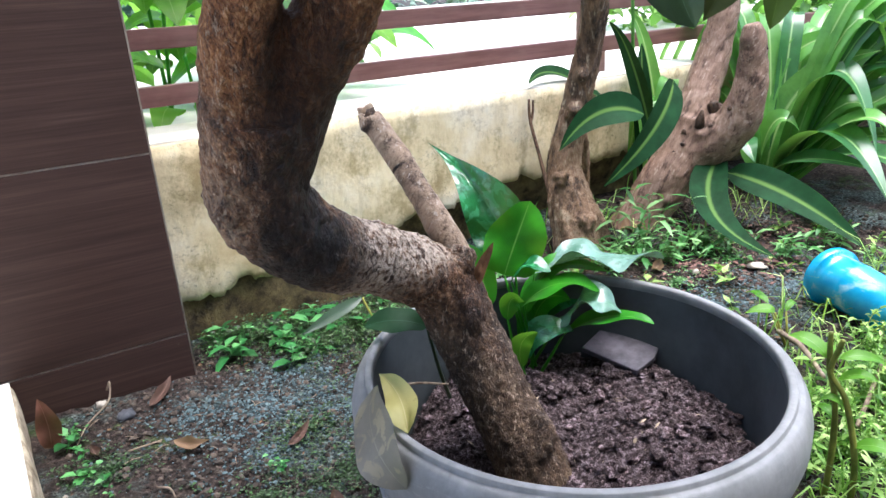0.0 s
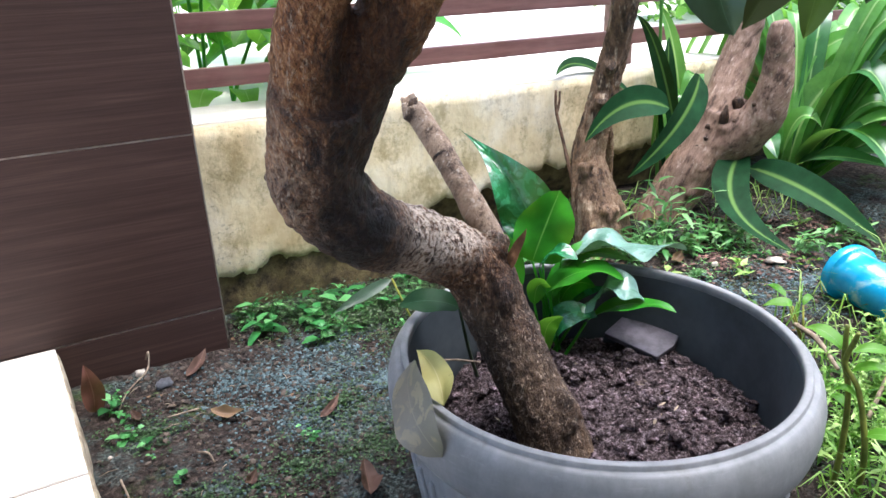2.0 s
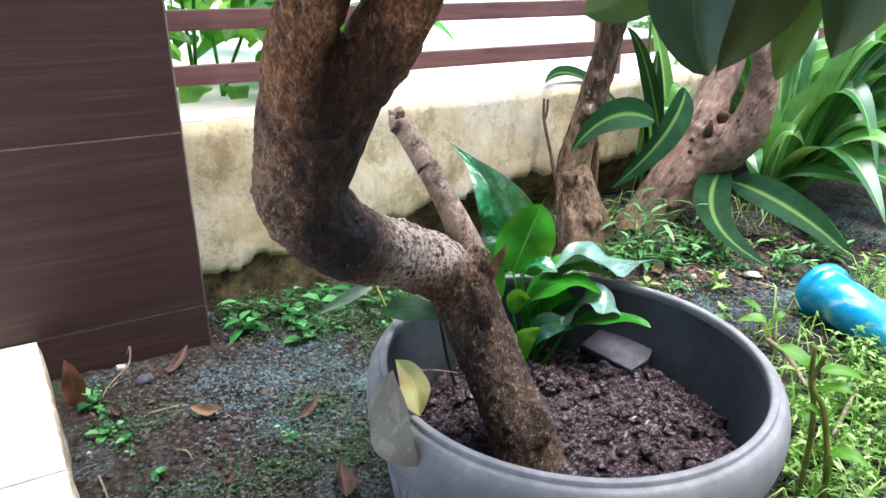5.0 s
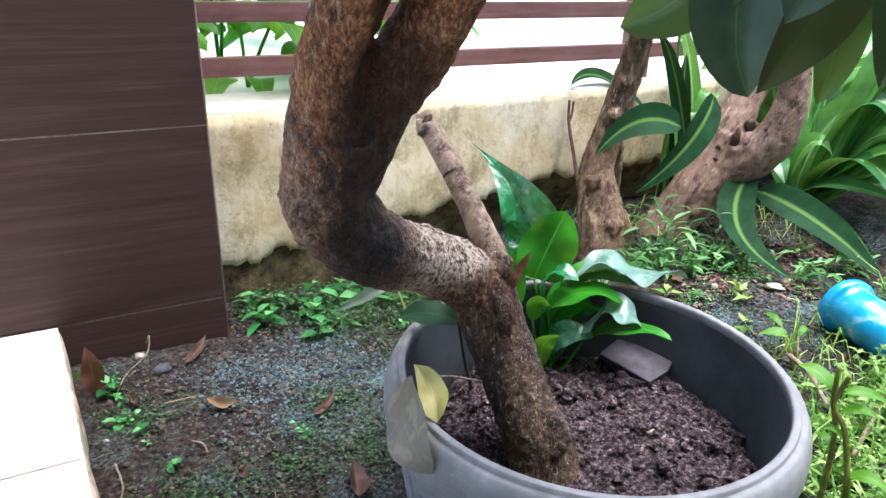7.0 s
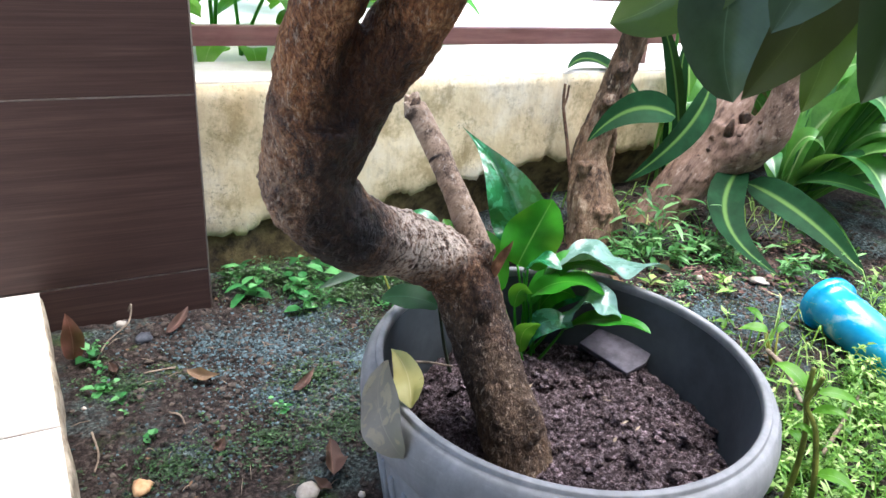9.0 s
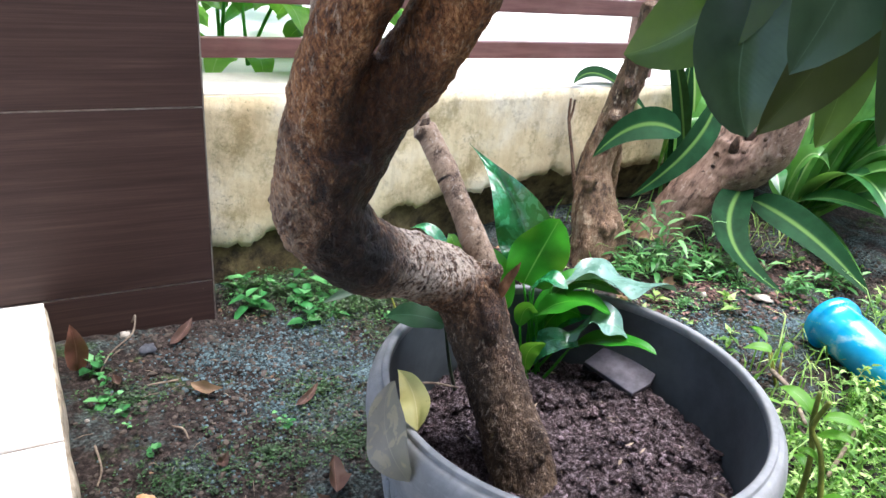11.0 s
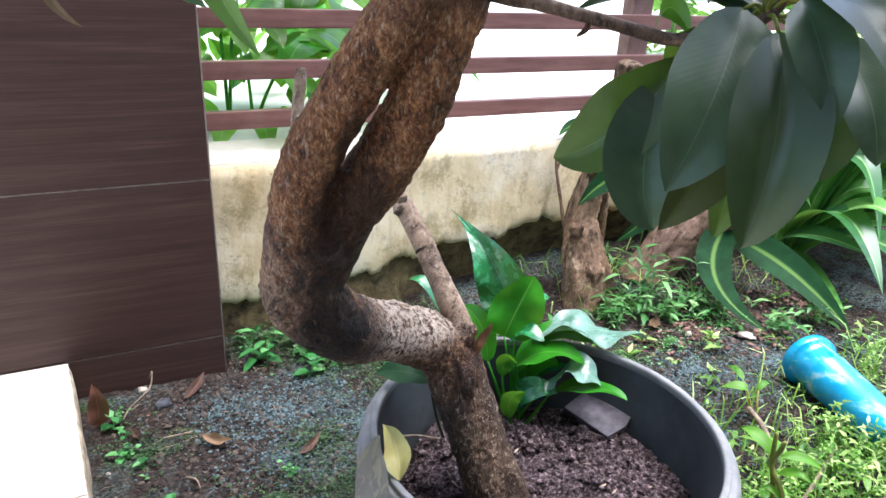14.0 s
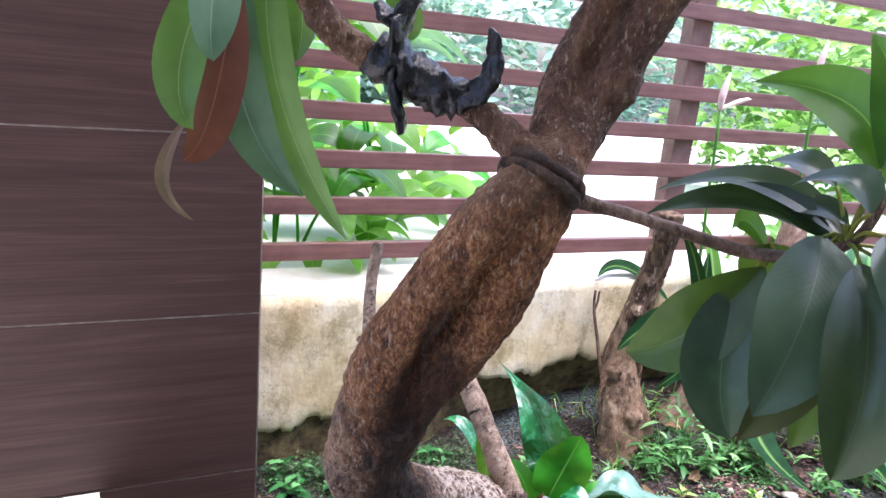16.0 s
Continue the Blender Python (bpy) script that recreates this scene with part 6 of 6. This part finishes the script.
litter((0.095, 0.835), 0.09, 0.022, 0.95, leaf_brown, "dark brown dry leaf against the pillar")
litter((0.222, 0.43), 0.07, 0.036, 1.3, leaf_brown, "broad brown dry leaf beside the pot")
litter((0.098, 0.508), 0.026, 0.02, 0.6, leaf_brown, "small scrap of tan dry leaf")
litter((-0.01, 0.74), 0.03, 0.02, 1.9, leaf_brown, "small scrap of brown leaf")
litter((1.09, 0.83), 0.09, 0.04, 0.2, leaf_tan, "tan dry leaf at the foot of a tree")
litter((0.99, 0.66), 0.05, 0.026, 0.3, leaf_tan, "small tan dry leaf among the weeds")
litter((0.87, 0.655), 0.04, 0.022, 1.9, leaf_tan, "small tan dry leaf among the weeds")
litter((1.22, 0.60), 0.045, 0.024, 2.6, leaf_brown, "small brown dry leaf among the weeds")
litter((1.08, 0.70), 0.06, 0.03, 1.2, leaf_tan, "curled tan dry leaf among the weeds")
litter((0.62, 0.76), 0.1, 0.035, 0.4, leaf_brown, "reddish dry leaf behind the pot")
litter((0.66, 0.09), 0.08, 0.04, 0.9, leaf_brown, "dark brown leaf tucked beside the pot")
litter((0.2, 0.4), 0.035, 0.02, 2.2, leaf_brown, "pale scrap of leaf beside the pot")
upright = blade((-0.0616, 0.7888, 0.0040), (-0.0573, 0.7828, 0.0456), (-0.0611, 0.7848, 0.0871), 0.032, (0.1, -1, 0.25), wave=0.4, fold=0.5, segs=8, shape=0.8)
tagged(part("dry_leaf", upright, leaf_russet), "brown dry leaf leaning on the step", "leaf", "fallen dry leaves")
for place, r, mat, label in (((0.013, 0.868), 0.008, stone_white, "small white pebble"), ((0.04, 0.812), 0.014, stone_dark, "dark grey pebble"), ((1.14, 0.55), 0.014, stone_white, "flat pale stone chip"),
                             ((0.003, 0.482), 0.013, orange_mat, "orange clay crumb"), ((0.18, 0.40), 0.012, stone_white, "pale stone beside the pot"),
                             ((-0.052, 0.66), 0.004, stone_white, "tiny white pebble"), ((1.03, 0.60), 0.007, stone_white, "small pale pebble"), ((0.24, 0.37), 0.005, stone_white, "small pale pebble")):
    bm = bmesh.new()
    add_lump(bm, (place[0], place[1], ground_z(*place) + r * 0.35), r, 0.6, 2)
    tagged(part("pebble", bm, mat), label + " on the soil", "stone", "pebbles")

# tall stalks with pink-white buds by the fence
for x, y, z, tilt in ((1.20, 0.97, 0.83, 0.0), (1.52, 0.99, 0.93, 0.3)):
    bud = thing("budding_stalk", (x, y, 0.06), "thin green stalk with pink-white buds by the fence", "plant", "budding stalks")
    part("stalk", tube([(x + 0.05, y, 0.03, 0.005), (x + 0.02, y, z * 0.5, 0.0045), (x, y, z - 0.06, 0.004)], segs=6), leaf_strap, bud)
    part("flower_bud", tube([(x, y, z - 0.06, 0.004), (x - 0.002, y, z - 0.03, 0.008), (x + 0.004, y, z, 0.007), (x + 0.01, y, z + 0.025, 0.002)], segs=8), pink_mat, bud)
    part("flower_bud", tube([(x, y, z - 0.055, 0.003), (x + 0.04, y, z - 0.04, 0.006), (x + 0.075, y, z - 0.03, 0.005), (x + 0.09, y, z - 0.028, 0.001)], segs=8), pink_mat, bud)


# ---------------------------------------------------------------- beyond the fence
def big_leaf_bush(place, n, spread, height, size, mats):
    bush = thing("broadleaf_bush", place, "sunlit bush with large fresh green leaves behind the fence", "bush", "bushes behind the fence")
    for k in range(n):
        a, h = random.uniform(0, 6.283), height * random.uniform(0.15, 1.0)
        d = Vector((math.cos(a), math.sin(a), 0))
        o = Vector(place) + d * spread * random.uniform(0.1, 0.5) + Vector((0, 0, h))
        l = size * random.uniform(0.7, 1.3)
        bm = blade(o, o + d * l * 0.5 + Vector((0, 0, l * 0.2)), o + d * l + Vector((0, 0, -l * 0.15)), l * 0.5, (random.gauss(0, 0.25) - d.x * 0.3, -0.35 - d.y * 0.3, 1.0), fold=0.15, segs=10, cols=4, seed=k, full=0.6)
        part("leaf", bm, random.choice(mats), bush)
    for k in range(2):
        a = random.uniform(0, 6.283)
        e = Vector(place) + Vector((math.cos(a), math.sin(a), 0)) * spread * 0.12
        part("stem", tube([(*place, 0.005), (*((Vector(place) + e) / 2 + Vector((0, 0, height * 0.5))), 0.004), (e.x, e.y, place[2] + height * 0.9, 0.004)], segs=6), leaf_pot, bush)


big_leaf_bush((0.30, 1.50, 0.335), 60, 0.5, 0.62, 0.17, [leaf_lime, leaf_bright, leaf_pot, leaf_lime])
big_leaf_bush((0.34, 1.40, 0.335), 34, 0.55, 0.15, 0.13, [leaf_lime, leaf_bright, leaf_lime])
big_leaf_bush((0.62, 1.62, 0.335), 34, 0.5, 0.36, 0.17, [leaf_lime, leaf_bright, leaf_pot])
big_leaf_bush((0.55, 2.6, 0.335), 46, 0.9, 0.8, 0.24, [leaf_lime, leaf_lime, leaf_bright])
big_leaf_bush((0.75, 4.4, 0.335), 40, 0.9, 0.9, 0.36, [leaf_lime, leaf_bright, leaf_pot])


def hedge(name, x0, x1, y0, y1, z0, z1, n, size, mat, label):
    bm = bmesh.new()
    for _ in range(n):
        x, y = random.uniform(x0, x1), random.uniform(y0, y1)
        top = z1 * (0.8 + 0.35 * noise.noise(Vector((x * 1.3, y * 1.3, 1))))
        z = random.uniform(z0, max(top, z0 + 0.1))
        if noise.noise(Vector((x * 3, y * 3, z * 3))) < -0.22:
            continue
        a = random.uniform(0, 6.283)
        d = Vector((math.cos(a), math.sin(a), random.uniform(-0.6, 0.5)))
        s = size * random.uniform(0.6, 1.4)
        add_oval(bm, Vector((x, y, z)), d, Vector((random.gauss(0, 0.5), random.gauss(-0.4, 0.5), 1)), s, s * 0.5, 0.25)
    tagged(part(name, bm, mat), label, "hedge", kind="stuff")


hedge("hedge", 2.5, 6.0, 1.7, 2.7, 0.34, 1.7, 8000, 0.085, hedge_mat, "dense sunlit green hedge behind the fence")
hedge("far_hedge", -4.0, 15.0, 8.6, 10.5, 0.3, 4.2, 12000, 0.24, hedge_haze_mat, "tall shrubs across the driveway with painted pale haze")
hedge("hazed_hedge", -3.0, 5.0, 10.6, 12.0, 0.1, 5.2, 7000, 0.36, hedge_haze_mat, "distant shrubs with haze painted into their colour")
